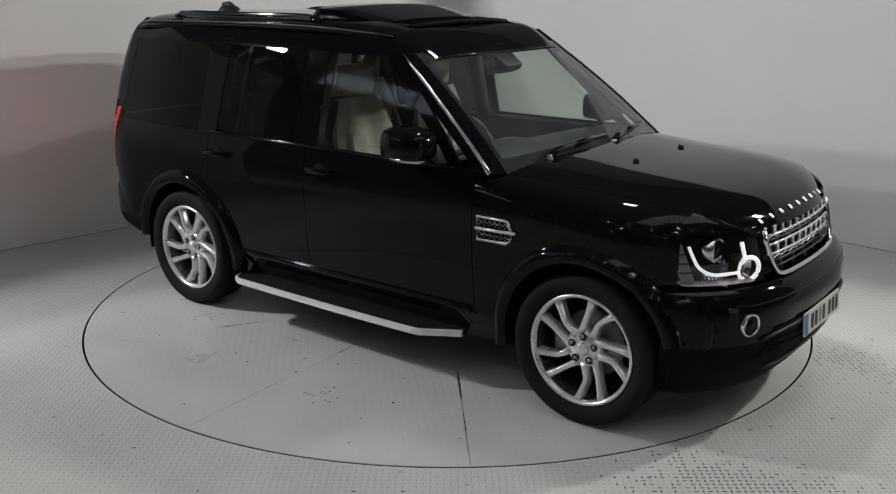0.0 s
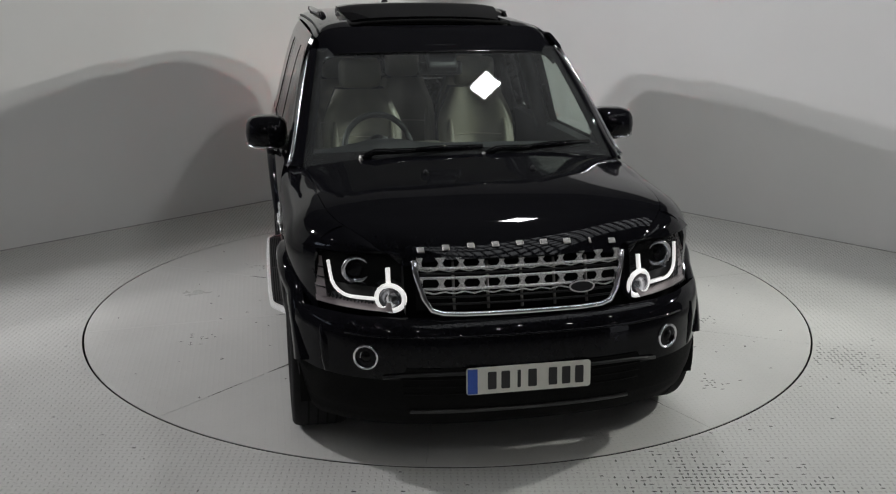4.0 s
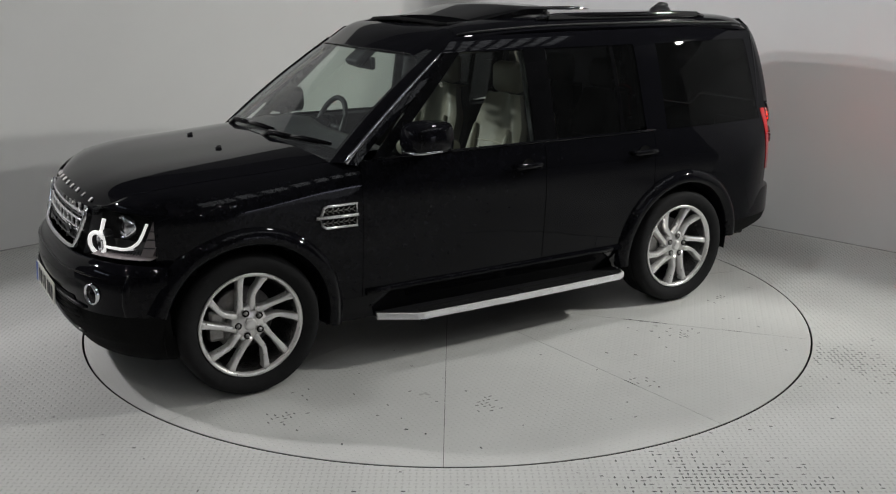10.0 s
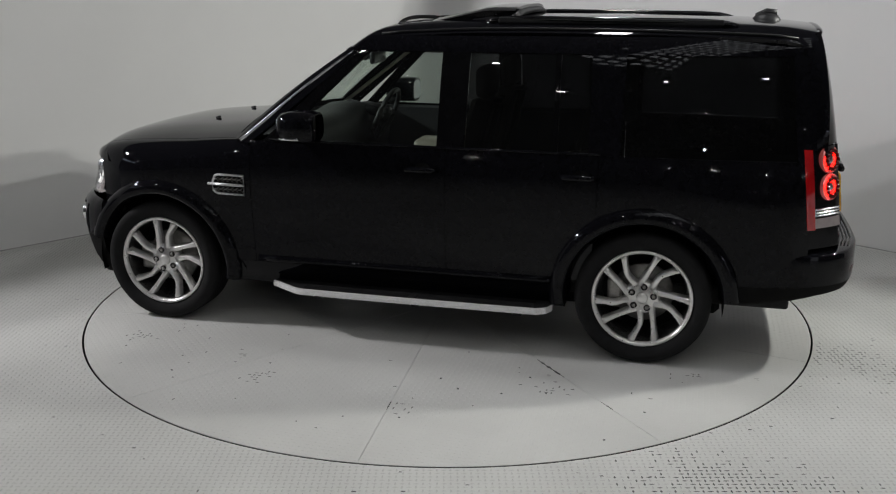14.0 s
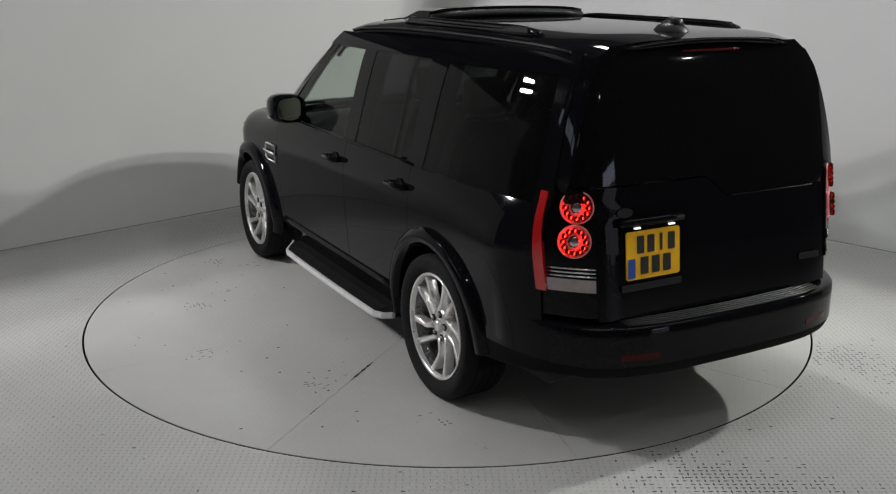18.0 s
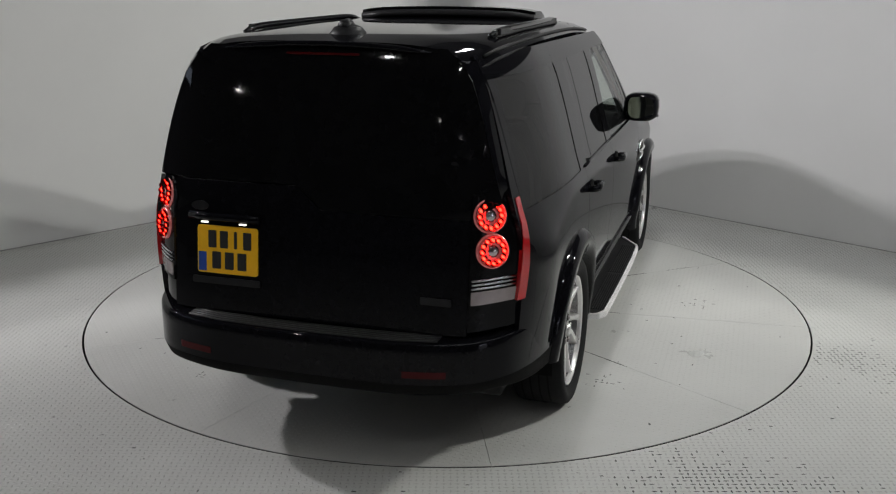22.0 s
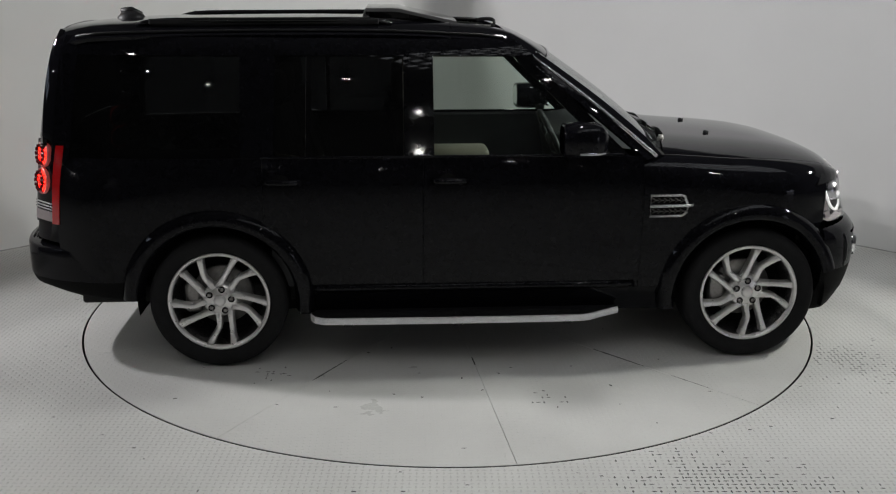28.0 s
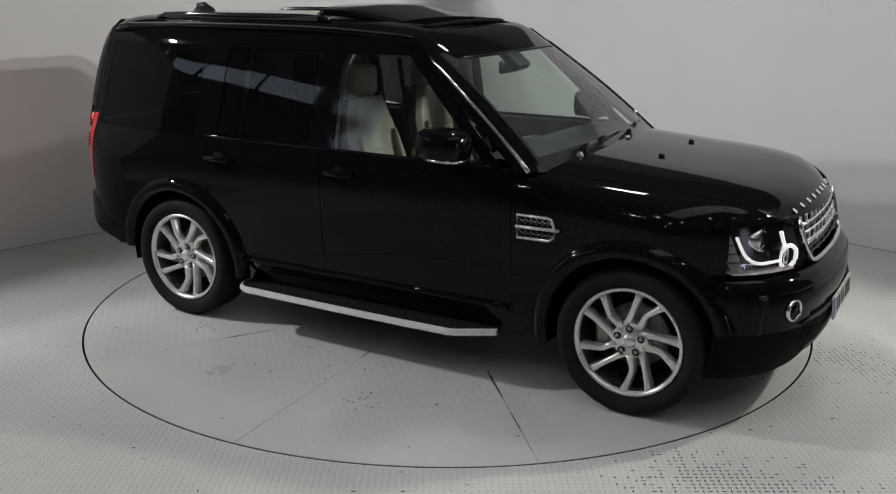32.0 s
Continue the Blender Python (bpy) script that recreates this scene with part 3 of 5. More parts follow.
REAR_PLAN = [(-1.74, 0.912), (-1.9, 0.897), (-2.06, 0.86), (-2.2, 0.795), (-2.31, 0.695), (-2.37, 0.565), (-2.405, 0.4), (-2.415, 0.2), (-2.418, 0.0)]


def plan_point(plan, u):
    """u from -1 (right end) over 0 (middle) to 1 (left end)."""
    n = len(plan) - 1
    k = (1 - abs(u)) * n
    i = min(int(k), n - 1)
    t = k - i
    p0, p1, p2, p3 = plan[max(i - 1, 0)], plan[i], plan[i + 1], plan[i + 2] if i + 2 <= n else (plan[n - 1][0], -plan[n - 1][1])
    q = [0.5 * (2 * b + (c - a) * t + (2 * a - 5 * b + 4 * c - d) * t * t + (3 * b - a - 3 * c + d) * t ** 3) for a, b, c, d in zip(p0, p1, p2, p3)]
    return q[0], q[1] * (1 if u >= 0 else -1)


def body_panels(car):
    def screen(u, v):
        y = u * (0.828 - 0.138 * v)
        return (1.20 - (0.095 + 0.035 * v) * u * u - (0.705 - 0.05 * u * u) * v - 0.03 * math.sin(v * 3.14) * -1, y, 1.145 + 0.535 * v - 0.022 * u * u)
    for s in (1, -1):
        out = lambda p, s=s: Vector((0, -s, 0))
        pt = lambda x, z, s=s, d=0.0: (x, s * (side(x, z) - d), z)

        # front wing, rolled over to the bonnet
        def wing(x, v):
            zb = max(0.41, arch(x, AX_F, 0.445))
            ztop = bonnet_z(x, bonnet_edge(x)) - 0.0015
            zs = min(0.935 + 0.115 * min(1, max(0, (1.75 - x) / 0.75)) ** 1.3, ztop - 0.045)
            if v <= 0.7:
                return pt(x, zb + (zs - zb) * v / 0.7)
            a = (v - 0.7) / 0.3 * math.pi / 2
            ye = bonnet_edge(x) + 0.002
            ys = side(x, zs) - 0.006
            return (x, s * (ye + (ys - ye) * max(0.0, math.cos(a)) ** 1.15), zs + (ztop - zs) * math.sin(a))
        xs = span(0.983, 1.16, 4)[:-1] + [AX_F - 0.445 * math.cos(t) for t in span(0.0, 2.55, 26)] + [2.02]
        patch("front_wing", wing, xs, span(0, 0.7, 9) + span(0.7, 1, 7)[1:], PAINT, car, depth=0.02, inward=out)

        def door(x0, x1, nm, cut=None):
            def fn(x, v):
                zb = 0.41 if not cut else max(0.41, arch(x, cut, 0.455))
                return pt(x, zb + (1.135 - zb) * v)
            xs = span(x0, x1, 16) if not cut else sorted(set([x0, x0 + 0.02] + [AX_R + 0.455 * math.cos(t) for t in span(0.0, 0.95, 9)] + span(-0.82, x1, 7)))
            return patch(nm, fn, xs, span(0, 1, 16), PAINT, car, depth=0.022, inward=out)
        fd = door(-0.1865, 0.979, "front_door")
        rd = door(-1.019, -0.1905, "rear_door", AX_R)

        def quarter(x, v):
            zb = max(0.5, arch(x, AX_R, 0.455))
            return pt(x, zb + (1.1385 - zb) * v)
        xs = [-1.023] + [AX_R - 0.455 * math.cos(t) for t in span(2.15, 0.0, 22)][0:] + span(-1.78, -2.11, 8)
        xs = sorted(set(round(x, 4) for x in xs if x <= -1.023), reverse=True)
        patch("rear_quarter", quarter, xs, span(0, 1, 14), PAINT, car, depth=0.02, inward=out)

        # raised arch lips
        for ax, nm, a0, a1 in ((AX_F, "front_arch_lip", 15, 190), (AX_R, "rear_arch_lip", -8, 178)):
            def lip(t, v, ax=ax):
                prof = [(0.40, -0.05), (0.415, 0.0), (0.425, 0.03), (0.445, 0.042), (0.475, 0.036), (0.5, 0.018), (0.512, -0.012)]
                r, o = prof[int(v)]
                x, z = ax + r * math.cos(t), HUB_Z + r * math.sin(t)
                w = side(x, max(z, 0.36))
                if x > 1.75:
                    k = min(1, max(0, (0.86 - z) / 0.16)) * min(1, (x - 1.75) / 0.15)
                    w += k * max(0, 0.895 - 0.12 * max(0, x - 1.9) - w)
                return (x, s * (w + o), z)
            patch(nm, lip, [radians(a) for a in span(a0, a1, 44)], list(range(7)), PAINT, car, depth=0)
            def liner(t, v, ax=ax):
                return (ax + 0.43 * math.cos(t), s * (0.52 + 0.38 * v), HUB_Z + 0.43 * math.sin(t))
            patch("wheel_well", liner, [radians(a) for a in span(-12, 190, 24)], [0, 0.5, 1.0], DARK, car, depth=0)

        # sill below the doors
        def sill(x, v):
            z = 0.405 - 0.145 * v
            return (x, s * (side(x, z) - 0.01 - 0.03 * v), z)
        patch("sill", sill, span(-0.86, 1.16, 14), span(0, 1, 6), PAINT, car, depth=0.05, inward=out)
        # trim strip along the door bottoms
        tube("door_strip", [(x, s * (side(x, 0.43) + 0.006), 0.432) for x in span(-0.8, 0.96, 14)], 0.013, PAINT, car, 8, flat=1.5)
        # belt moulding
        tube("belt_moulding", [(x, s * (side(x, 1.142) + 0.002), 1.142 + 0.004 * (x > 0.8)) for x in span(-1.03, 0.86, 14)], 0.008, PAINT, car, 8)

        # upper side: glass, pillars, rail
        def quad(nm, c, material, inset=0.0, parent=car, depth=0.012, nu=6, nv=8, label=""):
            (ax_, az), (bx, bz), (cx, cz), (dx, dz) = c
            def fn(u, v):
                x = (ax_ * (1 - u) + bx * u) * (1 - v) + (dx * (1 - u) + cx * u) * v
                z = (az * (1 - u) + bz * u) * (1 - v) + (dz * (1 - u) + cz * u) * v
                return pt(x, z, d=inset)
            return patch(nm, fn, span(0, 1, nu), span(0, 1, nv), material, parent, label, depth=depth, inward=out)
        w = quad("window", [(0.83, 1.145), (-0.135, 1.145), (-0.135, 1.66), (0.29, 1.66)], CLEAR, 0.003, fd, 0, label="clear lightly tinted door glass")
        quad("window_surround", [(0.90, 1.14), (0.815, 1.14), (0.28, 1.655), (0.345, 1.685)], BLACK_GLASS, 0.002, fd, 0.02)
        quad("pillar", [(-0.13, 1.14), (-0.285, 1.14), (-0.285, 1.672), (-0.13, 1.672)], BLACK_GLASS, 0.0, car, 0.02, label="gloss black door pillar")
        w = quad("window", [(-0.29, 1.145), (-0.775, 1.145), (-0.762, 1.66), (-0.29, 1.66)], PRIVACY, 0.003, rd, 0, label="dark privacy glass")
        quad("window_bar", [(-0.772, 1.142), (-0.798, 1.142), (-0.786, 1.67), (-0.758, 1.67)], BLACK_GLASS, 0.002, rd, 0.02)
        w = quad("quarter_window", [(-0.80, 1.145), (-1.012, 1.175), (-0.955, 1.66), (-0.788, 1.66)], PRIVACY, 0.003, rd, 0, label="dark privacy quarter glass")
        quad("pillar", [(-0.965, 1.14), (-1.13, 1.14), (-1.13, 1.69), (-0.95, 1.69)], PAINT, -0.001, car, 0.02)
        quad("rear_side_window", [(-1.125, 1.14), (-2.07, 1.14), (-1.975, 1.665), (-1.125, 1.665)], PRIVACY, 0.002, car, 0, nu=12, label="large dark rear side glass")
        quad("rear_pillar", [(-2.02, 1.13), (-2.115, 1.13), (-2.06, 1.70), (-1.965, 1.70)], PAINT, 0.0, car, 0.02)
        quad("roof_rail_panel", [(0.40, 1.648), (-2.06, 1.655), (-2.04, 1.748), (0.30, 1.728)], PAINT, 0.0, car, 0.02, nu=26, nv=7)
        # windscreen pillar, from the door frame to the edge of the glass
        def pillar(u, v):
            x0, z0 = (1.10 - 0.70 * u) - (0.105 - 0.035 * u), 1.115 + 0.545 * u
            a = Vector((x0, side(x0, z0), z0))
            b = Vector(screen(0.985, 0.99 * u)) + Vector((0.004, 0.002, 0.006))
            p = a.lerp(b, v) + Vector((0.4, 0.5, 0.4)) * 0.02 * (1 - u ** 4) * math.sin(v * math.pi)
            return (p.x, s * p.y, p.z)
        patch("windscreen_pillar", pillar, span(0, 1, 12), span(0, 1, 6), PAINT, car, depth=0.02, inward=out)
        # Silver strip paints the lamp highlight along the pillar's ridge.
        tube("pillar_highlight", [(p[0], p[1], p[2]) for p in (pillar(u, 0.4) for u in span(0.0, 0.97, 12))], [0.013 - 0.0065 * u for u in span(0, 1, 12)], PILLAR_HIGHLIGHT, car, 8, "silver strip painted for the highlight along the pillar")

    # bonnet
    def bonnet(x, v):
        x = x - 0.09 * (abs(v) ** 2) * (x < 1.5) * (1.5 - x) / 0.3
        y = v * (bonnet_edge(x) - 0.0005)
        bulge = 0.003 * math.exp(-((abs(v) - 0.6) / 0.2) ** 2)
        return (lip_x(x, v), y, bonnet_z(x, y) + bulge)
    patch("bonnet", bonnet, span(1.2, 2.0, 14) + span(2.03, 2.285, 12), span(-1, 1, 33), PAINT, car, depth=0.02, inward=lambda p: Vector((-0.5, 0, -1)))
    # scuttle under the wipers
    def scuttle(u, v):
        y = v * 0.78
        return (1.225 - 0.14 * v * v - 0.12 * u, y, 1.175 - 0.035 * v * v - 0.02 * math.sin(u * 3.1))
    patch("scuttle", scuttle, span(0, 1, 5), span(-1, 1, 17), TRIM, car, depth=0.03, inward=lambda p: Vector((0, 0, -1)))
    # windscreen
    patch("windscreen", screen, span(-1, 1, 17), span(0, 1, 9), SCREEN, car, "clear lightly tinted windscreen", depth=0)
    for a, b in ((-1.0, -0.93), (0.93, 1.0)):
        patch("screen_band", lambda u, v: tuple(Vector(screen(u, v)) + Vector((-0.006, 0, -0.006))), span(a, b, 3), span(0.1, 0.96, 9), BLACK_GLASS, car, depth=0)
    for a, b, nm in ((0.0, 0.12, "screen_band"), (0.955, 1.0, "screen_band")):
        patch(nm, lambda u, v: tuple(Vector(screen(u, v)) + Vector((-0.006, 0, -0.006))), span(-1, 1, 17), span(a, b, 3), BLACK_GLASS, car, depth=0)

    # roof
    def roof(x, y):
        zc = curve(x, [(-2.06, 1.795), (-1.9, 1.812), (-1.5, 1.824), (-0.9, 1.83), (-0.35, 1.826), (-0.1, 1.816), (0.1, 1.803), (0.2, 1.79), (0.3, 1.768), (0.38, 1.738), (0.45, 1.704), (0.505, 1.674), (0.555, 1.644)])
        k = abs(y) / 0.682
        xx = x - (0.085 * k * k if x > 0.25 else 0) * (x - 0.25) / 0.3
        if x < -1.75:
            y *= 1 - 0.02 * ((-1.75 - x) / 0.295) ** 2
        if x < -1.88:
            b = ((-1.88 - x) / 0.2) ** 2
            y *= 1 - 0.06 * b
            zc -= 0.03 * b * k ** 4
        return (xx, y, zc - 0.014 * k ** 2 - 0.062 * k ** (10 + 10 * min(1, max(0, (x - 0.05) / 0.3))))
    tube("screen_trim", [Vector(roof(0.553, y)) + Vector((0.002, 0, 0.001)) for y in span(-0.66, 0.66, 15)], 0.0045, SATIN, car, 6)
    down = lambda p: Vector((0, 0, -1))
    ys = span(-0.682, 0.682, 27)
    patch("roof_panel", roof, span(-2.085, -0.03, 26), ys, PAINT, car, depth=0.02, inward=down)
    patch("roof_header", roof, span(0.27, 0.552, 11), ys, PAINT, car, depth=0.02, inward=down)
    for s in (1, -1):
        patch("roof_side", roof, span(-0.028, 0.268, 5), span(0.47 * s, 0.682 * s, 6), PAINT, car, depth=0.02, inward=down)
    # opened front sunroof panel, its back edge high above the roof
    def slab(u, v, d=0.0):
        x = 0.02 - 0.50 * u
        y = v * (0.50 - 0.05 * (1 - u) ** 3)
        return (x, y, 1.803 + 0.072 * min(1, u * 1.5) + 0.012 * (1 - v * v) - d - 0.012 * abs(v) ** 8)
    sr = patch("sunroof_panel", slab, span(0, 1, 12), span(-1, 1, 17), BLACK_GLASS, car, "raised dark glass sunroof panel", depth=0.045, inward=down)
    tube("sunroof_seal", [slab(1.0, v, 0.035) for v in span(-1, 1, 9)], 0.02, TRIM, sr, 8)
    for s in (1, -1):
        tube("sunroof_arm", [slab(u, s * 0.97, 0.05) for u in span(0.1, 0.95, 5)], 0.018, TRIM, sr, 6)
    # Near-black sheet stands in for the shade inside the open sunroof.
    patch("sunroof_dark_sheet", lambda x, v: (x, v * 0.47, 1.752), span(-0.08, 0.27, 3), span(-1, 1, 5), DARK, car, depth=0)
    tube("wind_deflector", [(0.255 - 0.05 * abs(v) ** 2, v * 0.47, 1.80 - 0.02 * v * v) for v in span(-1, 1, 13)], 0.008, DARK, car, 8, flat=1.4)
    for s in (1, -1):
        tube("deflector_arm", [(0.2, s * 0.47, 1.785), (0.0, s * 0.475, 1.792)], 0.01, TRIM, car, 6)
    # roof rails
    for s in (1, -1):
        pts = [(x, s * (0.605 - 0.02 * ((x + 1.0) / 0.65) ** 2), 0) for x in span(-0.34, -1.68, 26)]
        pts = [(x, y, roof(x, y)[2] + 0.024 - 0.024 * (abs(x + 1.01) / 0.67) ** 10) for x, y, z in pts]
        rail = tube("roof_rail", pts, 0.015, SATIN, car, 10, flat=1.0, label="gloss black roof rail")
        part("rail_foot", box_bm(1.2, 0.016, 0.03, 0.004, 1, at=(-1.01, s * 0.602, 1.816)), TRIM, rail)
        tube("roof_gutter", [Vector(roof(x, s * 0.658)) + Vector((0, 0, 0.002)) for x in span(0.25, -1.98, 20)], 0.007, TRIM, car, 6)
    # aerial dome
    lathe("aerial_base", [(0.0, 0.052), (0.035, 0.05), (0.06, 0.04), (0.078, 0.018), (0.086, -0.01)], TRIM, car, 24, "z", (-1.85, 0, 1.798), "dark aerial dome")
    tube("aerial_fin", [(-1.79, 0, 1.832), (-1.85, 0, 1.85), (-1.905, 0, 1.845)], [0.014, 0.026, 0.024], TRIM, car, 10)


def front_end(car):
    # inner fascia behind lamps and grille
    patch("front_fascia", lambda u, v: ((lambda p: (p[0] - 0.17, p[1] * 0.97, 0.66 + 0.31 * v))(plan_point(FRONT_PLAN, u * 0.93))),
          span(-1, 1, 33), span(0, 1, 4), DARK, car, depth=0)

    def bumper(u, v):
        x, y = plan_point(FRONT_PLAN, u)
        prof = [(0.225, -0.20), (0.245, -0.10), (0.285, -0.075), (0.33, -0.05), (0.335, -0.045), (0.40, -0.024), (0.48, -0.006), (0.55, 0.0), (0.60, -0.002), (0.65, -0.008), (0.69, -0.022), (0.715, -0.05), (0.725, -0.075)]
        z, o = prof[int(v)]
        k = 1 - abs(u)
        z = z + 0.15 * (max(0, abs(u) - 0.66) / 0.34) ** 1.5 * max(0, 1 - v / 7)
        return (x + o * min(1, k * 2.2 + 0.15), y * (1 + o * 0.25 * abs(u)), z)
    # Lower rows are matt plastic, coloured darker still for the shade beneath.
    patch("bumper_skirt", bumper, span(-1, 1, 49), list(range(7)), DARK, car, "lower bumper edge in matt black, darkened for the shade beneath", depth=0)
    bp = patch("front_bumper", bumper, span(-1, 1, 49), list(range(6, 13)), PAINT, car, depth=0.02, inward=lambda p: Vector((-1, 0, 0)))
    on_front = lambda y, z, d=0.0: (curve(-abs(y), [(-p[1], p[0]) for p in FRONT_PLAN]) + d, y, z)
    # lower intake and skid strip
    patch("lower_intake", lambda y, v: on_front(y * (0.54 - 0.05 * v), 0.40 + 0.135 * v, 0.004 - 0.022 * (1 - v) ** 1.5), span(-1, 1, 17), span(0, 1, 4), DARK, bp, depth=0)
    tube("intake_lip", [on_front(y, 0.512 - 0.02 * abs(y / 0.58) ** 6, 0.004) for y in span(-0.58, 0.58, 17)], 0.008, TRIM, bp, 8)
    for z in (0.42, 0.455, 0.49):
        tube("intake_bar", [on_front(y, z, 0.006 - 0.022 * ((0.535 - z) / 0.135) ** 1.5) for y in span(-0.50, 0.50, 13)], 0.005, DARK, bp, 6)
    tube("skid_strip", [on_front(y, 0.327, -0.045) for y in span(-0.47, 0.47, 13)], 0.009, BARREL, bp, 8, label="dull dark metal skid strip")
    tube("bumper_crease", [on_front(y, 0.662, -0.012) for y in span(-0.72, 0.72, 17)], 0.006, PAINT, bp, 6)
    for s in (1, -1):
        tube("bumper_edge", [on_front(s * y, z, d) for y, z, d in ((0.795, 0.70, -0.085), (0.797, 0.66, -0.036), (0.793, 0.61, -0.024), (0.79, 0.54, -0.023), (0.786, 0.49, -0.03), (0.78, 0.45, -0.05))],
             [0.008, 0.022, 0.026, 0.026, 0.022, 0.012], PAINT, bp, 12)
    # grille
    gr = new("grille")
    gr.parent = car
    def gx(y, z):
        return on_front(y, z)[0] - 0.09 - 0.26 * (z - 0.74)
    frame_pts = [(-0.438, 0.952), (-0.432, 0.90), (-0.405, 0.80), (-0.375, 0.755), (-0.33, 0.742)] + [(y, 0.738) for y in span(-0.25, 0.25, 5)] + [(0.33, 0.742), (0.375, 0.755), (0.405, 0.80), (0.432, 0.90), (0.438, 0.952)]
    tube("grille_frame", [(gx(y, z) + 0.022, y, z) for y, z in frame_pts], 0.013, CHROME, gr, 8, "bright chrome grille surround")
    patch("grille_backing", lambda u, v: (gx(u, v) - 0.03, u, v), span(-0.43, 0.43, 9), span(0.74, 0.975, 5), DARK, gr, depth=0)
    for zc, hh, wd in ((0.938, 0.042, 0.415), (0.858, 0.042, 0.415)):
        # pierced bar: two rails and hourglass bridges between six-sided holes
        for dz in (-hh / 2, hh / 2)[:1 if zc > 0.9 else 2]:
            tube("grille_bar", [(gx(y, zc + dz) + 0.014, y, zc + dz) for y in span(-wd, wd, 11)], 0.006, GRILLE, gr, 8)
        n = 10
        cell = 2 * wd / n
        for k in range(n + 1):
            y = -wd + cell * k
            c = 1.0 if 0 < k < n else 0.6
            out = [(-0.25 * cell * c, -hh / 2), (0.25 * cell * c, -hh / 2), (0.08 * cell, 0), (0.25 * cell * c, hh / 2), (-0.25 * cell * c, hh / 2), (-0.08 * cell, 0)]
            prism("grille_bridge", out, 0.008, GRILLE, Matrix.Translation((gx(y, zc) + 0.012, y, zc)) @ Matrix.Rotation(radians(90), 4, "Z") @ Matrix.Rotation(radians(84), 4, "X"), gr)
    for z, wd in ((0.908, 0.425), (0.82, 0.40)):
        n = 40
        tube("grille_wave", [(gx(y, z) + 0.008, y, z + 0.005 * math.cos(math.pi * 10 * (y + wd) / wd)) for y in span(-wd, wd, n + 1)], 0.0035, GRILLE, gr, 6)
        tube("grille_wave", [(gx(y, z + 0.01) + 0.008, y, z + 0.011) for y in span(-wd, wd, 9)], 0.003, GRILLE, gr, 6)
    for z in (0.893, 0.802, 0.775):
        tube("grille_slat", [(gx(y, z) + 0.006, y, z) for y in span(-0.42 + (0.9 - z) * 0.25 * (z < 0.9), 0.42 - (0.9 - z) * 0.25 * (z < 0.9), 9)], 0.005, TRIM, gr, 6)
    for y in (-0.28, -0.14, 0.0, 0.14, 0.28):
        tube("grille_post", [(gx(y, 0.75) - 0.005, y, 0.75), (gx(y, 0.96) - 0.005, y, 0.96)], 0.006, STEEL, gr, 6)
    place = Matrix.Translation((gx(0.24, 0.815) + 0.02, 0.25, 0.822)) @ Matrix.Rotation(radians(85), 4, "Y") @ Matrix.Rotation(radians(90), 4, "Z")
    prism("grille_badge", [(0.055 * math.cos(t), 0.026 * math.sin(t)) for t in (2 * math.pi * k / 28 for k in range(28))], 0.008, CHROME, place, gr, "small oval badge")
    place = place @ Matrix.Translation((0, 0, 0.0085))
    prism("badge_face", [(0.047 * math.cos(t), 0.02 * math.sin(t)) for t in (2 * math.pi * k / 28 for k in range(28))], 0.002, TRIM, place, gr)
    # nine short silver bars on the bonnet lip, in place of the name
    for k in range(9):
        y = 0.405 - 0.81 * k / 8
        x = 2.24
        z = bonnet_z(x, y)
        m = Matrix.Translation((lip_x(x, y / bonnet_edge(x)) + 0.003, y, z + 0.0015)) @ Matrix.Rotation(radians(38), 4, "Y")
        bm = box_bm(0.028, 0.030 if k != 1 else 0.010, 0.006, 0.002, 1)
        bmesh.ops.transform(bm, matrix=m, verts=bm.verts)
        part("name_bar", bm, STEEL, car, "silver bar in place of a name letter")
    # wing nose between bonnet edge and headlamp
    for s in (1, -1):
        def nose(u, v):
            x0 = 2.018 + 0.255 * u
            a = Vector((lip_x(x0, 1), bonnet_edge(x0) + 0.001, bonnet_z(x0, bonnet_edge(x0)) - 0.001))
            yb = 0.868 - 0.41 * u
            b = Vector((lerp(-yb, [(-p[1], p[0]) for p in FRONT_PLAN]) - 0.14, yb, 0.962 + 0.014 * u))
            p = a.lerp(b, v)
            n = Vector((0.7, 0.5, 0.6)) * 0.018 * math.sin(v * math.pi) * (1 - 0.6 * u)
            p = p + n
            return (p.x, s * p.y, p.z)
        patch("wing_nose", nose, span(0, 1, 12), span(0, 1, 8), PAINT, car, depth=0.012, inward=lambda p: Vector((-1, 0, -0.5)))
    # headlamps
    for s in (1, -1):
        lamp = new("headlamp")
        lamp.parent = car
        def face(u, v, d=0.0):
            # u from grille side 0 to outer side 1, v bottom to top
            y = 0.475 + 0.365 * u - 0.02 * (1 - v) * u
            x = curve(-y, [(-p[1], p[0]) for p in FRONT_PLAN]) - 0.095 - 0.075 * v + 0.03 * (1 - u)
            return (x + d, s * y, 0.738 + (0.235 - 0.02 * u) * v + 0.006 * u)
        patch("lamp_lens", face, span(0, 1, 13), span(0, 1, 7), LENS, lamp, "clear lamp lens", depth=0)
        patch("lamp_bowl", lambda u, v: face(u, v, -0.075), span(0, 1, 9), span(0, 1, 5), BARREL, lamp, depth=0)
        patch("lower_reflector", lambda u, v: face(u, v, -0.055), span(0.3, 0.97, 8), span(0.03, 0.2, 3), REFLECTOR, lamp, depth=0)
        patch("lamp_blade", lambda u, v: (lambda p: (p[0] - 0.05 * v, p[1], p[2]))(face(u, 0.42 + 0.05 * u)), span(0.22, 0.6, 6), [0, 1], REFLECTOR, lamp, depth=0)
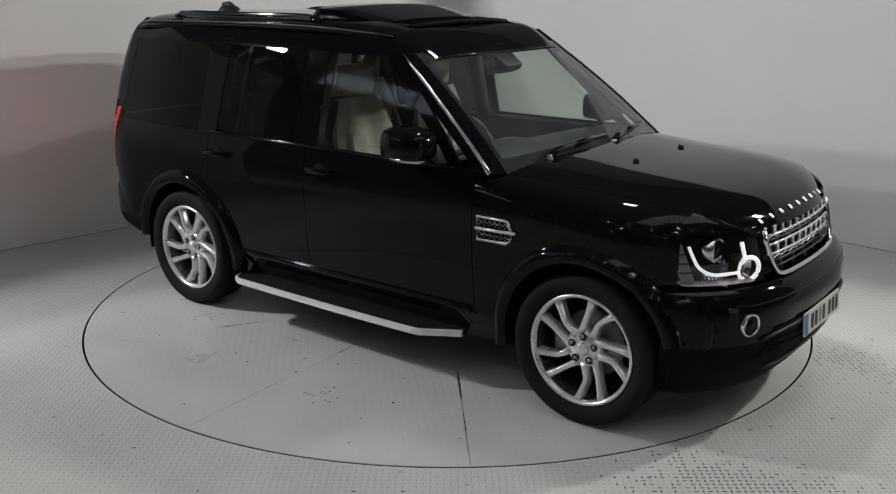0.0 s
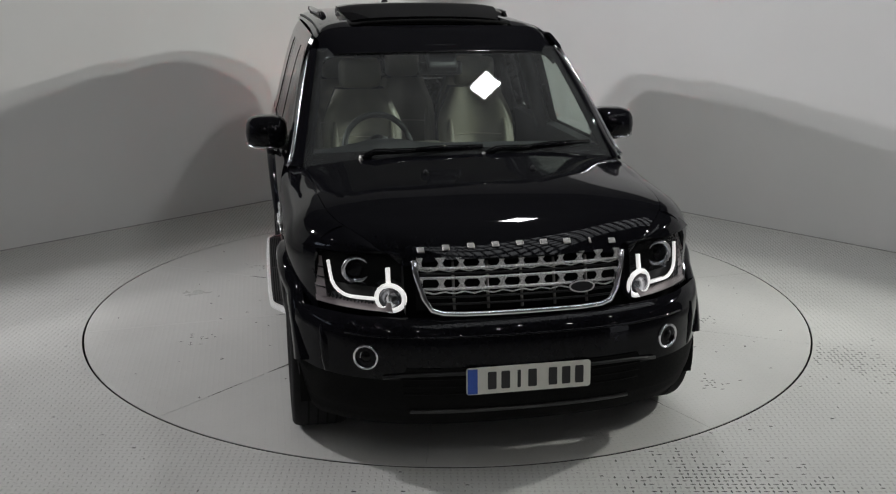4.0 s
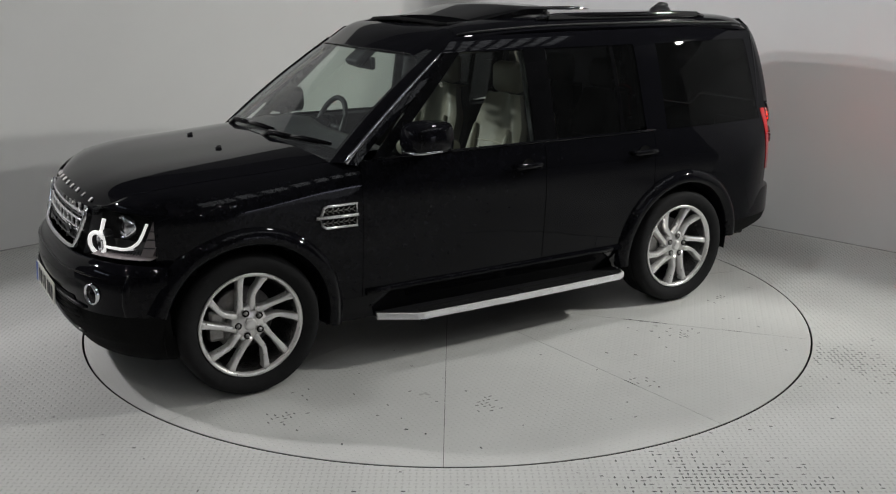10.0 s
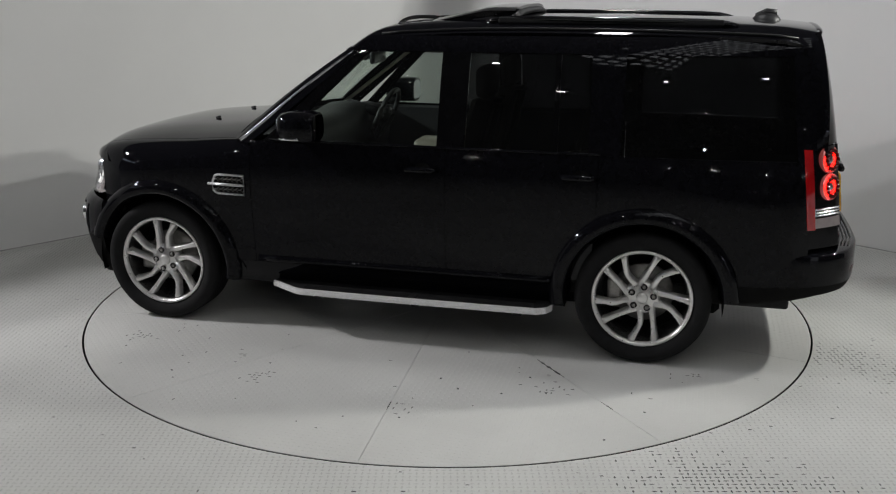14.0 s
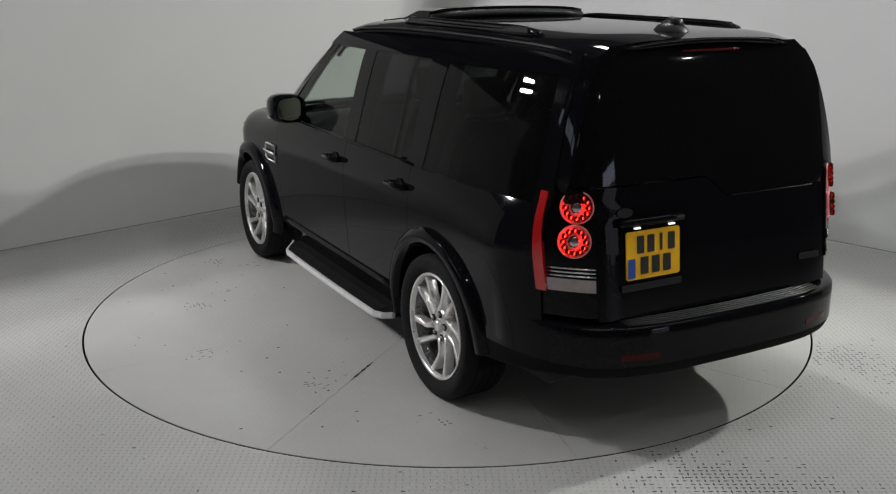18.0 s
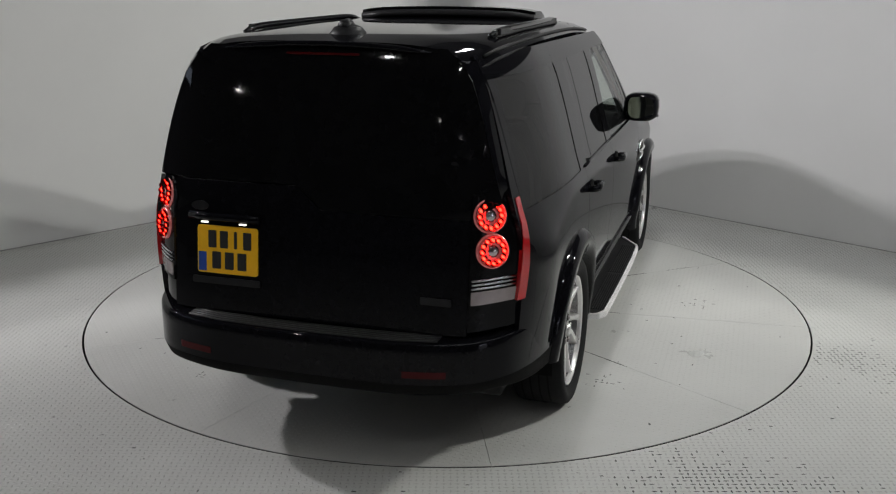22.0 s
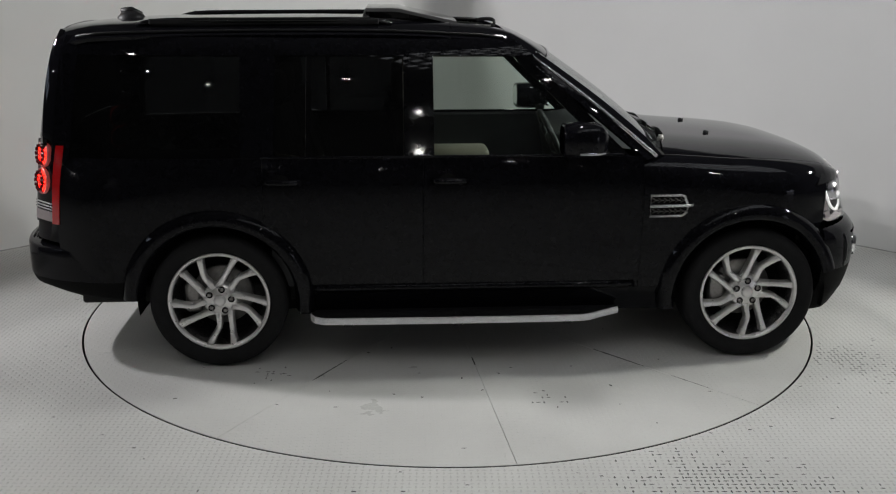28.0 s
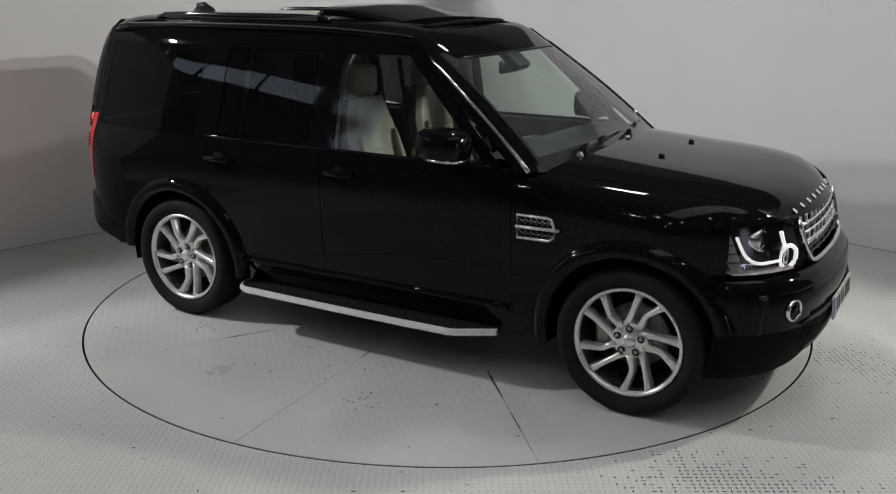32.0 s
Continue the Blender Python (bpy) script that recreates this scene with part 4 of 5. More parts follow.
        patch("lamp_sill", lambda u, v: (lambda p: (p[0] - 0.012 - 0.06 * v, p[1], 0.742 + 0.02 * v + 0.006 * u))(face(u, 0)), span(0.15, 1, 9), span(0, 1, 3), CLEAR_LENS, lamp, depth=0)
        yc = 0.531
        xr = 2.224
        rim = [(xr + 0.0 - (0.5 * (y2 - yc) if y2 > 0 else 0), s * y2, 0.793 + 0.053 * math.sin(t)) for t in (2 * math.pi * k / 32 for k in range(32)) for y2 in [yc + 0.053 * math.cos(t)]]
        tube("ring_light", rim, 0.0105, DRL, lamp, 8, "glowing white ring light", closed=True)
        lathe("ring_reflector", [(0.002, -0.03), (0.03, -0.022), (0.042, 0.0), (0.048, 0.006)], REFLECTOR, lamp, 28, "x", (xr - 0.012, s * yc, 0.793))
        lathe("ring_bezel", [(0.064, -0.04), (0.066, 0.0), (0.063, 0.005), (0.058, 0.0)], TRIM, lamp, 28, "x", (xr - 0.03, s * yc, 0.793))
        def lp(u, v):
            return face(u, v, -0.028)
        tube("daylight_strip", [lp(u, 0.195 + 0.02 * (0.6 - u)) for u in span(0.32, 0.6, 4)] + [lp(0.67, 0.215), lp(0.73, 0.265), lp(0.77, 0.34), lp(0.79, 0.42), lp(0.8, 0.58), lp(0.805, 0.78)], 0.0072, DRL, lamp, 8, "glowing white light strip")
        tube("daylight_strip", [lp(0.175, 0.44), lp(0.17, 0.74)], 0.0098, DRL, lamp, 8, "glowing white light strip")
        patch("side_reflector", lambda u, v: face(u, v, -0.022), span(0.87, 0.985, 3), span(0.1, 0.84, 4), CLEAR_LENS, lamp, depth=0)
        for v in (0.28, 0.46, 0.64):
            tube("reflector_rib", [face(u, v, -0.018) for u in span(0.87, 0.985, 3)], 0.003, TRIM, lamp, 6)
        for u in span(0.36, 0.92, 15):
            tube("reflector_rib", [face(u, v, -0.05) for v in (0.04, 0.17)], 0.0028, TRIM, lamp, 5)
        patch("lamp_wall", lambda u, v: (lambda p: (p[0] - 0.004 - 0.11 * u, p[1], p[2]))(face(0.012, v)), span(0, 1, 3), span(0, 1, 4), TRIM, lamp, depth=0)
        patch("lamp_roof", lambda u, v: (lambda p: (p[0] - 0.004 - 0.075 * v, p[1], p[2] - 0.004))(face(u, 0.985)), span(0.02, 0.98, 8), span(0, 1, 3), TRIM, lamp, depth=0)
        p = face(0.51, 0.66, -0.05)
        lathe("projector_bezel", [(0.056, -0.03), (0.06, 0.012), (0.052, 0.022), (0.04, 0.004)], REFLECTOR, lamp, 28, "x", p)
        lathe("projector", [(0.0, 0.022), (0.02, 0.018), (0.034, 0.006), (0.04, -0.01)], BLACK_GLASS, lamp, 24, "x", p)
        # fog lamp
        f = (2.292, s * 0.642, 0.574)
        m = Matrix.Rotation(radians(22 * s), 4, "Z")
        fl = lathe("fog_lamp", [(0.051, -0.02), (0.053, 0.010), (0.048, 0.015), (0.043, 0.007), (0.04, -0.012)], CHROME, car, 32, "x", (0, 0, 0), "chrome-ringed front fog lamp")
        fl.matrix_local = Matrix.Translation(f) @ m
        lathe("fog_lens", [(0.0, 0.004), (0.025, 0.001), (0.041, -0.008)], REFLECTOR, fl, 24, "x")
        lathe("fog_bulb", [(0.0, 0.014), (0.016, 0.010), (0.024, 0.002)], BLACK_GLASS, fl, 16, "x")
    number_plate(car, Matrix.Translation((2.405, 0.005, 0.482)) @ Matrix.Rotation(radians(90), 4, "Z") @ Matrix.Rotation(radians(86), 4, "X"), 0.52, 0.112, PLATE_WHITE, 1)
    # washer jets and wipers
    for s in (1, -1):
        tube("washer_jet", [(1.52, s * 0.26, bonnet_z(1.52, 0.26)), (1.495, s * 0.26, bonnet_z(1.52, 0.26) + 0.012)], [0.014, 0.008], TRIM, car, 8)
    for base, tip, k in (((1.165, -0.52), (1.135, 0.10), 1), ((1.19, 0.10), (1.05, 0.70), 2)):
        a = Vector((base[0], base[1], 1.172))
        b = Vector((tip[0], tip[1], 1.185 if k == 1 else 1.178))
        lathe("wiper_pivot", [(0.0, 0.02), (0.014, 0.018), (0.02, 0.0), (0.02, -0.02)], STEEL, car, 12, "z", tuple(a))
        tube("wiper_arm", [a, a + (b - a) * 0.1 + Vector((0, 0, 0.03)), a + (b - a) * 0.55 + Vector((0, 0, 0.026))], [0.022, 0.017, 0.011], BLACK_GLASS, car, 8)
        tube("wiper_blade", [a + (b - a) * 0.22 + Vector((0, 0, 0.022)), a + (b - a) * 0.6 + Vector((0, 0, 0.03)), b + Vector((0, 0, 0.026))], [0.010, 0.015, 0.010], BLACK_GLASS, car, 8)


def number_plate(car, place, w, h, material, rows, band=True):
    pl = prism("number_plate", rounded(w, h, 0.012), 0.008, material, place, car, "plain number plate with dark bars", 0.0015)
    up = lambda d: place @ Matrix.Translation((0, 0, 0.0095 + d))
    if rows == 1:
        prism("plate_band", [(-w / 2 + 0.004, -h / 2 + 0.004), (-w / 2 + 0.045, -h / 2 + 0.004), (-w / 2 + 0.045, h / 2 - 0.004), (-w / 2 + 0.004, h / 2 - 0.004)], 0.0008, PLATE_BLUE, up(0), pl)
        xs = [-0.155 + 0.056 * k + (0.03 if k > 3 else 0) for k in range(7)]
        bars = [(x, 0.0, 0.036 if k != 2 else 0.014, 0.074) for k, x in enumerate(xs)]
    else:
        prism("plate_band", [(-w / 2 + 0.006, -h / 2 + 0.008), (-w / 2 + 0.044, -h / 2 + 0.008), (-w / 2 + 0.044, -h / 2 + 0.09), (-w / 2 + 0.006, -h / 2 + 0.09)], 0.0008, PLATE_BLUE, up(0), pl)
        bars = [(-0.07 + 0.055 * k, 0.045, 0.038 if k != 2 else 0.014, 0.074) for k in range(4)] + [(-0.05 + 0.06 * k, -0.045, 0.042, 0.074) for k in range(3)]
    for x, y, bw, bh in bars:
        prism("plate_bar", rounded(bw, bh, 0.004, 2), 0.0008, INK, up(0) @ Matrix.Translation((x, y, 0)), pl)


def rear_end(car):
    # tailgate upper with its glass, lower door
    yw = lambda z: (side(-2.06, z) - 0.035) * (1 - 0.03 * (max(0, z - 1.64) / 0.135) ** 2)
    def gate(z0, z1, d=0.0, kw=1.0):
        def fn(u, v):
            step = 0.094 * min(1, max(0, (0.07 - u * 0.66) / 0.1))
            a, b = (z0 - step, z1) if z1 > 1.5 else (z0, z1 - step)
            z = a + (b - a) * v
            y = u * (yw(z) * kw if z > 1.15 else min(0.66, yw(z)) * kw)
            return (tail_x(z, y) + d, y, z)
        return fn
    fwd = lambda p: Vector((1, 0, 0))
    patch("upper_tailgate", gate(1.225, 1.775), span(-1, 1, 49), span(0, 1, 12), BLACK_GLASS, car, "gloss black glazed upper tailgate", depth=0.02, inward=fwd)
    patch("lower_tailgate", gate(0.665, 1.218), span(-1, 1, 49), span(0, 1, 12), PAINT, car, depth=0.02, inward=fwd)
    for s in (1, -1):
        def corner(u, v):
            z = 0.68 + 1.05 * v
            y0 = min(0.662, yw(z)) if z < 1.22 else yw(z) + 0.002
            x0 = tail_x(z, y0)
            x1, y1 = -2.03 - 0.02 * max(0, z - 1.13) / 0.57, side(-2.03, z)
            return (x0 + (x1 - x0) * u ** 1.15, s * (y0 + (y1 - y0) * u ** 0.92), z)
        patch("rear_corner", corner, span(0, 1, 7), span(0, 1, 16), PAINT, car, depth=0)
        # tail lamps
        lamp = new("tail_lamp")
        lamp.parent = car
        def lf(u, v, d=0.0):
            z = 0.775 + 0.445 * v
            y1 = side(-2.03, z)
            k = 0.85 * u
            x = tail_x(z, 0.662) + (-2.03 - tail_x(z, 0.662)) * k ** 1.15
            y = 0.662 + (y1 - 0.662) * k ** 0.92
            return (x - 0.008 - 0.7 * d, s * (y + 0.004 + 0.6 * d), z)
        patch("lamp_base", lf, span(0, 0.86, 9), span(0, 1, 8), BLACK_GLASS, lamp, depth=0.02, inward=fwd)
        for zc in (1.142, 1.003):
            c = Vector(lf(0.37, (zc - 0.775) / 0.445, -0.004))
            m = Matrix.Translation(c) @ Matrix.Rotation(radians(-38 * s), 4, "Z") @ Matrix.Rotation(radians(7), 4, "Y")
            lens = lathe("round_lens", [(0.0, -0.012), (0.035, -0.014), (0.058, -0.01), (0.067, 0.0), (0.0695, 0.012)], TAIL_GLOW, lamp, 32, "x", (0, 0, 0), "lit red round tail light")
            lens.matrix_local = m
            rearward = m.to_3x3().inverted().to_4x4()
            for k in range(12):
                t = 2 * math.pi * k / 12
                at = Matrix.Translation((-0.02, 0.047 * math.cos(t), 0.047 * math.sin(t))) @ rearward
                cup = lathe("led_cup", [(0.0093, 0.006), (0.0098, -0.013), (0.0105, -0.013), (0.0112, 0.006)], DULL_RED, lens, 10, "x")
                cup.matrix_local = at
                led = lathe("led", [(0.0, 0.0), (0.006, 0.0005), (0.0092, 0.003)], TAIL_LED, lens, 10, "x")
                led.matrix_local = at
            lathe("lens_rim", [(0.0695, 0.012), (0.071, -0.008), (0.068, -0.017), (0.0625, -0.016), (0.0615, -0.009)], TAIL_GLOW, lens, 32, "x", (0, 0, 0), "clear outer rim")
            lathe("lens_centre", [(0.0, -0.021), (0.016, -0.021), (0.025, -0.016), (0.027, -0.008)], REFLECTOR, lens, 20, "x")
        patch("reverse_lens", lambda u, v: lf(u, 0.04 + 0.12 * v, 0.004), span(0.03, 0.8, 7), [0, 0.5, 1], CLEAR_LENS, lamp, "clear reversing lens", depth=0.01, inward=fwd)
        for v in (0.19, 0.225, 0.26):
            tube("lamp_slat", [lf(u, v, 0.004) for u in span(0.03, 0.8, 6)], 0.005, REFLECTOR, lamp, 6)
        def red(u, v):
            z = 0.79 + 0.41 * v
            x = -2.137 + 0.05 * v + 0.042 * u
            return (x, s * (side(x, z) + 0.005), z)
        patch("red_side_lens", red, [0, 0.5, 1], span(0, 1, 9), RED_LENS, lamp, "tall red side lens", depth=0.02, inward=lambda p, s=s: Vector((0, -s, 0)))
    # split line and handle recess of the tailgate
    patch("plate_recess", lambda u, v: (tail_x(0.8 + 0.3 * v, u) - 0.002, u, 0.80 + 0.275 * v), span(0.215, 0.60, 7), span(0, 1, 5), PAINT, car, depth=0.01, inward=fwd)
    tube("plate_lamp_ledge", [(tail_x(1.075, y) - 0.02, y, 1.07) for y in span(0.24, 0.57, 5)], 0.018, PAINT, car, 8)
    for y in (0.31, 0.49):
        prism("plate_lamp", rounded(0.034, 0.007, 0.003, 2), 0.006, PLATE_LIGHT, Matrix.Translation((tail_x(1.05, y) - 0.028, y, 1.05)) @ Matrix.Rotation(radians(-90), 4, "Z") @ Matrix.Rotation(radians(90), 4, "X"), car)
    number_plate(car, Matrix.Translation((-2.272, 0.393, 0.93)) @ Matrix.Rotation(radians(-90), 4, "Z") @ Matrix.Rotation(radians(84), 4, "X"), 0.285, 0.205, PLATE_YELLOW, 2)
    for y0, y1 in ((0.24, 0.56), (-0.60, -0.47)):
        prism("name_strip", rounded(abs(y1 - y0), 0.03, 0.006, 2), 0.005, TRIM, Matrix.Translation((tail_x(0.80, (y0 + y1) / 2) - 0.004, (y0 + y1) / 2, 0.797 if y0 > 0 else 0.80)) @ Matrix.Rotation(radians(-90), 4, "Z") @ Matrix.Rotation(radians(86), 4, "X"), car, "dull dark strip in place of a name")
    # small round badge and high brake lamp
    prism("tail_badge", [(0.04 * math.cos(t), 0.02 * math.sin(t)) for t in (2 * math.pi * k / 24 for k in range(24))], 0.005, TRIM, Matrix.Translation((tail_x(1.12, 0.53) - 0.003, 0.53, 1.11)) @ Matrix.Rotation(radians(-90), 4, "Z") @ Matrix.Rotation(radians(80), 4, "X"), car)
    tube("brake_lamp", [(tail_x(1.745, y) - 0.004, y, 1.745) for y in span(-0.16, 0.16, 9)], 0.006, DULL_RED, car, 8, "dark red high brake lamp")
    tube("tailgate_spoiler", [(tail_x(1.782, y) - 0.012, y, 1.785 - 0.045 * (abs(y) / 0.6) ** 2) for y in span(-0.46, 0.46, 17)], [0.004, 0.012] + [0.018] * 13 + [0.012, 0.004], PAINT, car, 8, flat=0.7)
    # bumper
    def bumper(u, v):
        x, y = plan_point(REAR_PLAN, u)
        prof = [(0.40, 0.14), (0.412, 0.055), (0.435, 0.018), (0.48, 0.0), (0.54, 0.0), (0.60, 0.0), (0.641, 0.002), (0.649, 0.007), (0.652, 0.016), (0.656, 0.14)]
        z, o = prof[int(v)]
        k = 1 - abs(u)
        if v < 3:
            z -= 0.045 * max(0, abs(u) - 0.6) / 0.4
        return (x + o * min(1, k * 2.5), y * (1 - (o * 0.6 if abs(u) > 0.3 else o * 0.2)), z + (0.03 * max(0, abs(u) - 0.6) if v > 6 else 0))
    # Near-black lower rows paint the shade under an otherwise gloss bumper.
    patch("bumper_skirt", bumper, span(-1, 1, 49), list(range(4)), DARK, car, "lower bumper edge in matt black, darkened for the shade beneath", depth=0)
    bp = patch("rear_bumper", bumper, span(-1, 1, 49), list(range(3, 10)), PAINT, car, depth=0.02, inward=fwd)
    rear_x = lambda y: lerp(abs(y), [(p[1], p[0]) for p in reversed(REAR_PLAN)])
    for k in range(5):
        tube("bumper_tread", [(rear_x(y) + 0.03 + 0.018 * k, y, 0.655 + 0.0007 * k) for y in span(-0.56, 0.56, 15)], 0.004, BARREL, bp, 6)
    for s in (1, -1):
        patch("bumper_reflector", lambda y, z, s=s: (rear_x(y) - 0.004, s * y, z), span(0.43, 0.61, 7), [0.508, 0.522, 0.536], DULL_RED, bp, "red bumper reflector", depth=0.008, inward=fwd)


def wheel(car, x, s, phase):
    w = new("wheel")
    w.parent = car
    w.location = (x, s * 0.80, HUB_Z)
    w.rotation_euler = (0, 0, 0 if s > 0 else math.pi)
    r = HUB_Z - 0.002
    prof = [(0.262, 0.095), (0.285, 0.118), (0.315, 0.133), (0.343, 0.132), (r - 0.009, 0.122), (r - 0.001, 0.1), (r, 0.03), (r, -0.03), (r - 0.001, -0.085), (r - 0.008, -0.105), (0.343, -0.118), (0.315, -0.126), (0.285, -0.118), (0.262, -0.095)]
    ty = lathe("tyre", prof, RUBBER, w, 72, "y", (0, 0, 0), "black road tyre")
    # Near-black bands on the tread paint the shade of its grooves.
    for y in (-0.062, -0.02, 0.022, 0.064):
        lathe("tread_groove_shade", [(r + 0.0012, y - 0.004), (r + 0.0012, y + 0.004)], DARK, ty, 72, "y")
    lathe("rim", [(0.266, 0.10), (0.272, 0.108), (0.271, 0.114), (0.263, 0.116), (0.254, 0.108), (0.249, 0.092)], ALLOY, w, 72, "y", (0, 0, 0), "silver alloy rim with split spokes")
    lathe("rim_barrel", [(0.249, 0.093), (0.24, 0.03), (0.225, -0.06), (0.23, -0.10), (0.262, -0.11)], RIM_INNER, w, 48, "y")
    lathe("brake_disc", [(0.0, -0.02), (0.16, -0.02), (0.165, -0.03), (0.165, -0.045)], STEEL, w, 40, "y")
    lathe("rim_back", [(0.0, -0.07), (0.235, -0.07)], DARK, w, 40, "y")
    part("brake_caliper", box_bm(0.09, 0.07, 0.17, 0.02, 2, at=(0.15, 0.0, 0.0)), STEEL, w)
    pol = lambda rr, deg: (-rr * math.sin(radians(deg)), rr * math.cos(radians(deg)))

    def spoke(path, wid):
        V, F = [], []
        n = len(path)
        P = [Vector((v.x, v.y, 0)) for v in path]
        for i, p in enumerate(P):
            d = (P[min(i + 1, n - 1)] - P[max(i - 1, 0)]).normalized()
            q = Vector((-d.y, d.x, 0))
            rr = p.length
            yo = 0.088 + 0.016 * (rr / 0.25) - 0.012 * math.sin(rr / 0.25 * 3.0)
            hw = wid[i]
            for off, dep in ((-1.35, 0.045), (-1.0, 0.004), (-0.7, 0.0), (0.7, 0.0), (1.0, 0.004), (1.35, 0.045)):
                c = p + q * hw * off
                V.append((c.x, yo - dep, c.y))
        for i in range(n - 1):
            for k in range(5):
                F.append((i * 6 + k, i * 6 + k + 1, (i + 1) * 6 + k + 1, (i + 1) * 6 + k))
        F += [tuple(range(6)), tuple(range((n - 1) * 6, n * 6))]
        return raw("spoke", V, F, ALLOY, w)
    flat = lambda rr, deg: Vector(pol(rr, deg))
    for k in range(5):
        a = 72 * k + phase
        p, q = flat(0.07, a - 3), flat(0.26, a + 26)
        spoke([p.lerp(q, t) for t in span(0, 1, 6)], [0.017, 0.0135, 0.012, 0.012, 0.0135, 0.019])
        p, m_, q = flat(0.07, a - 21), flat(0.154, a - 28), flat(0.26, a - 17)
        spoke([p, p.lerp(m_, 0.45), p.lerp(m_, 0.88), m_.lerp(q, 0.12), m_.lerp(q, 0.4), m_.lerp(q, 0.7), q], [0.017, 0.0135, 0.012, 0.012, 0.0125, 0.014, 0.019])
        t = a + 16
        px, pz = pol(0.062, t)
        lathe("wheel_nut", [(0.0, 0.094), (0.009, 0.094), (0.012, 0.088), (0.012, 0.07)], STEEL, w, 6, "y", (px, 0, pz))
        # Near-black disc on the hub paints the shade of the nut's pocket.
        lathe("nut_pocket_shade", [(0.0, 0.0835), (0.017, 0.0835), (0.018, 0.088)], DARK, w, 14, "y", (px, 0, pz))
    lathe("hub", [(0.0, 0.083), (0.08, 0.082), (0.092, 0.07), (0.095, 0.03)], ALLOY, w, 40, "y")
    lathe("hub_cap", [(0.0, 0.104), (0.022, 0.102), (0.031, 0.097), (0.034, 0.08)], ALLOY, w, 32, "y")
    return w


def side_things(car):
    for s in (1, -1):
        # running board with a bright edge
        st = new("side_step")
        st.parent = car
        path = [(-0.80, 0.90), (-0.775, 0.955), (-0.72, 0.985), (-0.4, 0.992), (0.0, 0.996), (0.4, 0.996), (0.66, 0.99), (0.70, 0.98), (0.78, 0.93), (0.875, 0.868)]
        V, F = [], []
        for x, y in path:
            V += [(x, s * 0.80, 0.285), (x, s * (y - 0.005), 0.285), (x, s * (y - 0.005), 0.262), (x, s * 0.80, 0.255)]
        for i in range(len(path) - 1):
            for k in range(4):
                F.append((i * 4 + k, i * 4 + (k + 1) % 4, (i + 1) * 4 + (k + 1) % 4, (i + 1) * 4 + k))
        F += [(0, 1, 2, 3), tuple(range(len(V) - 4, len(V)))]
        raw("step_board", V, F, TRIM, st, smooth=False)
        V, F = [], []
        for i, (x, y) in enumerate(path):
            for dy, z in ((-0.002, 0.255), (0.012, 0.257), (0.016, 0.272), (0.012, 0.289), (-0.002, 0.291)):
                V.append((x + (0.01 if i == len(path) - 1 else 0), s * (y + dy), z))
        for i in range(len(path) - 1):
            for k in range(5):
                F.append((i * 5 + k, i * 5 + (k + 1) % 5, (i + 1) * 5 + (k + 1) % 5, (i + 1) * 5 + k))
        F += [tuple(range(5)), tuple(range(len(V) - 5, len(V)))]
        raw("step_edge", V, F, BRIGHT, st, "bright satin silver step edge", smooth=False)
        for k in range(7):
            y = 0.90 + 0.0125 * k
            for x0, x1 in ((-0.70, -0.02), (0.02, 0.66)):
                part("step_rib", box_bm(x1 - x0, 0.006, 0.004, 0, at=((x0 + x1) / 2, s * y, 0.2872)), RUBBER, st)
        for x in (-0.6, 0.0, 0.6):
            part("step_bracket", box_bm(0.05, 0.2, 0.05, 0.005, 1, at=(x, s * 0.80, 0.23)), TRIM, st)
        # wing vent
        vent = new("side_vent")
        vent.parent = car
        vp = lambda x, z, d=0.0: (x, s * (side(x, z) + d), z)
        loop = [(1.02, 0.93), (1.02, 0.815), (1.19, 0.818), (1.215, 0.835), (1.222, 0.872), (1.20, 0.925), (1.18, 0.93)]
        patch("vent_backing", lambda u, v: vp(1.022 + 0.18 * u, 0.818 + 0.108 * v, 0.001), span(0, 1, 4), span(0, 1, 4), DARK, vent, depth=0)
        tube("vent_frame", [vp(x, z, 0.006) for x, z in loop], 0.0075, GRILLE, vent, 8, "satin silver vent frame", closed=True)
        tube("vent_blade", [vp(1.015, 0.872, 0.012), vp(1.13, 0.874, 0.014), vp(1.245, 0.876, 0.012)], 0.0085, GRILLE, vent, 8, "satin silver blade")
        for row in range(2):
            for k in range(6):
                x, z = 1.037 + 0.03 * k, 0.843 + 0.06 * row
                tube("vent_mesh", [vp(x - 0.008, z - 0.013, 0.004), vp(x + 0.008, z, 0.004), vp(x - 0.008, z + 0.013, 0.004)], 0.0032, STEEL, vent, 5)
                tube("vent_mesh", [vp(x + 0.008, z, 0.004), vp(x + 0.022, z, 0.004)], 0.0032, STEEL, vent, 5)
        # door handles
        for x in (-0.06, -0.93):
            h = tube("door_handle", [(x + 0.10, s * (side(x, 1.02) + 0.004), 1.02), (x + 0.085, s * (side(x, 1.02) + 0.036), 1.022), (x - 0.06, s * (side(x, 1.02) + 0.04), 1.024), (x - 0.085, s * (side(x, 1.02) + 0.004), 1.022)], [0.014, 0.017, 0.017, 0.014], PAINT, car, 10, "black door handle")
            # Flat near-black disc paints the shaded hollow behind the handle.
            lathe("handle_cup_shade", [(0.0, -0.001), (0.045, 0.0), (0.05, 0.002)], DARK, h, 20, "y", (x, s * (side(x, 1.02) + 0.0015), 1.01))
        # mirror
        mr = new("door_mirror")
        mr.parent = car
        V, F, n = [], [], 18
        secs = [(0.525, 0.80), (0.533, 0.94), (0.62, 1.0), (0.68, 0.98), (0.725, 0.86), (0.752, 0.6), (0.762, 0.25)]
        for x, k in secs:
            for j in range(n):
                t = 2 * math.pi * j / n
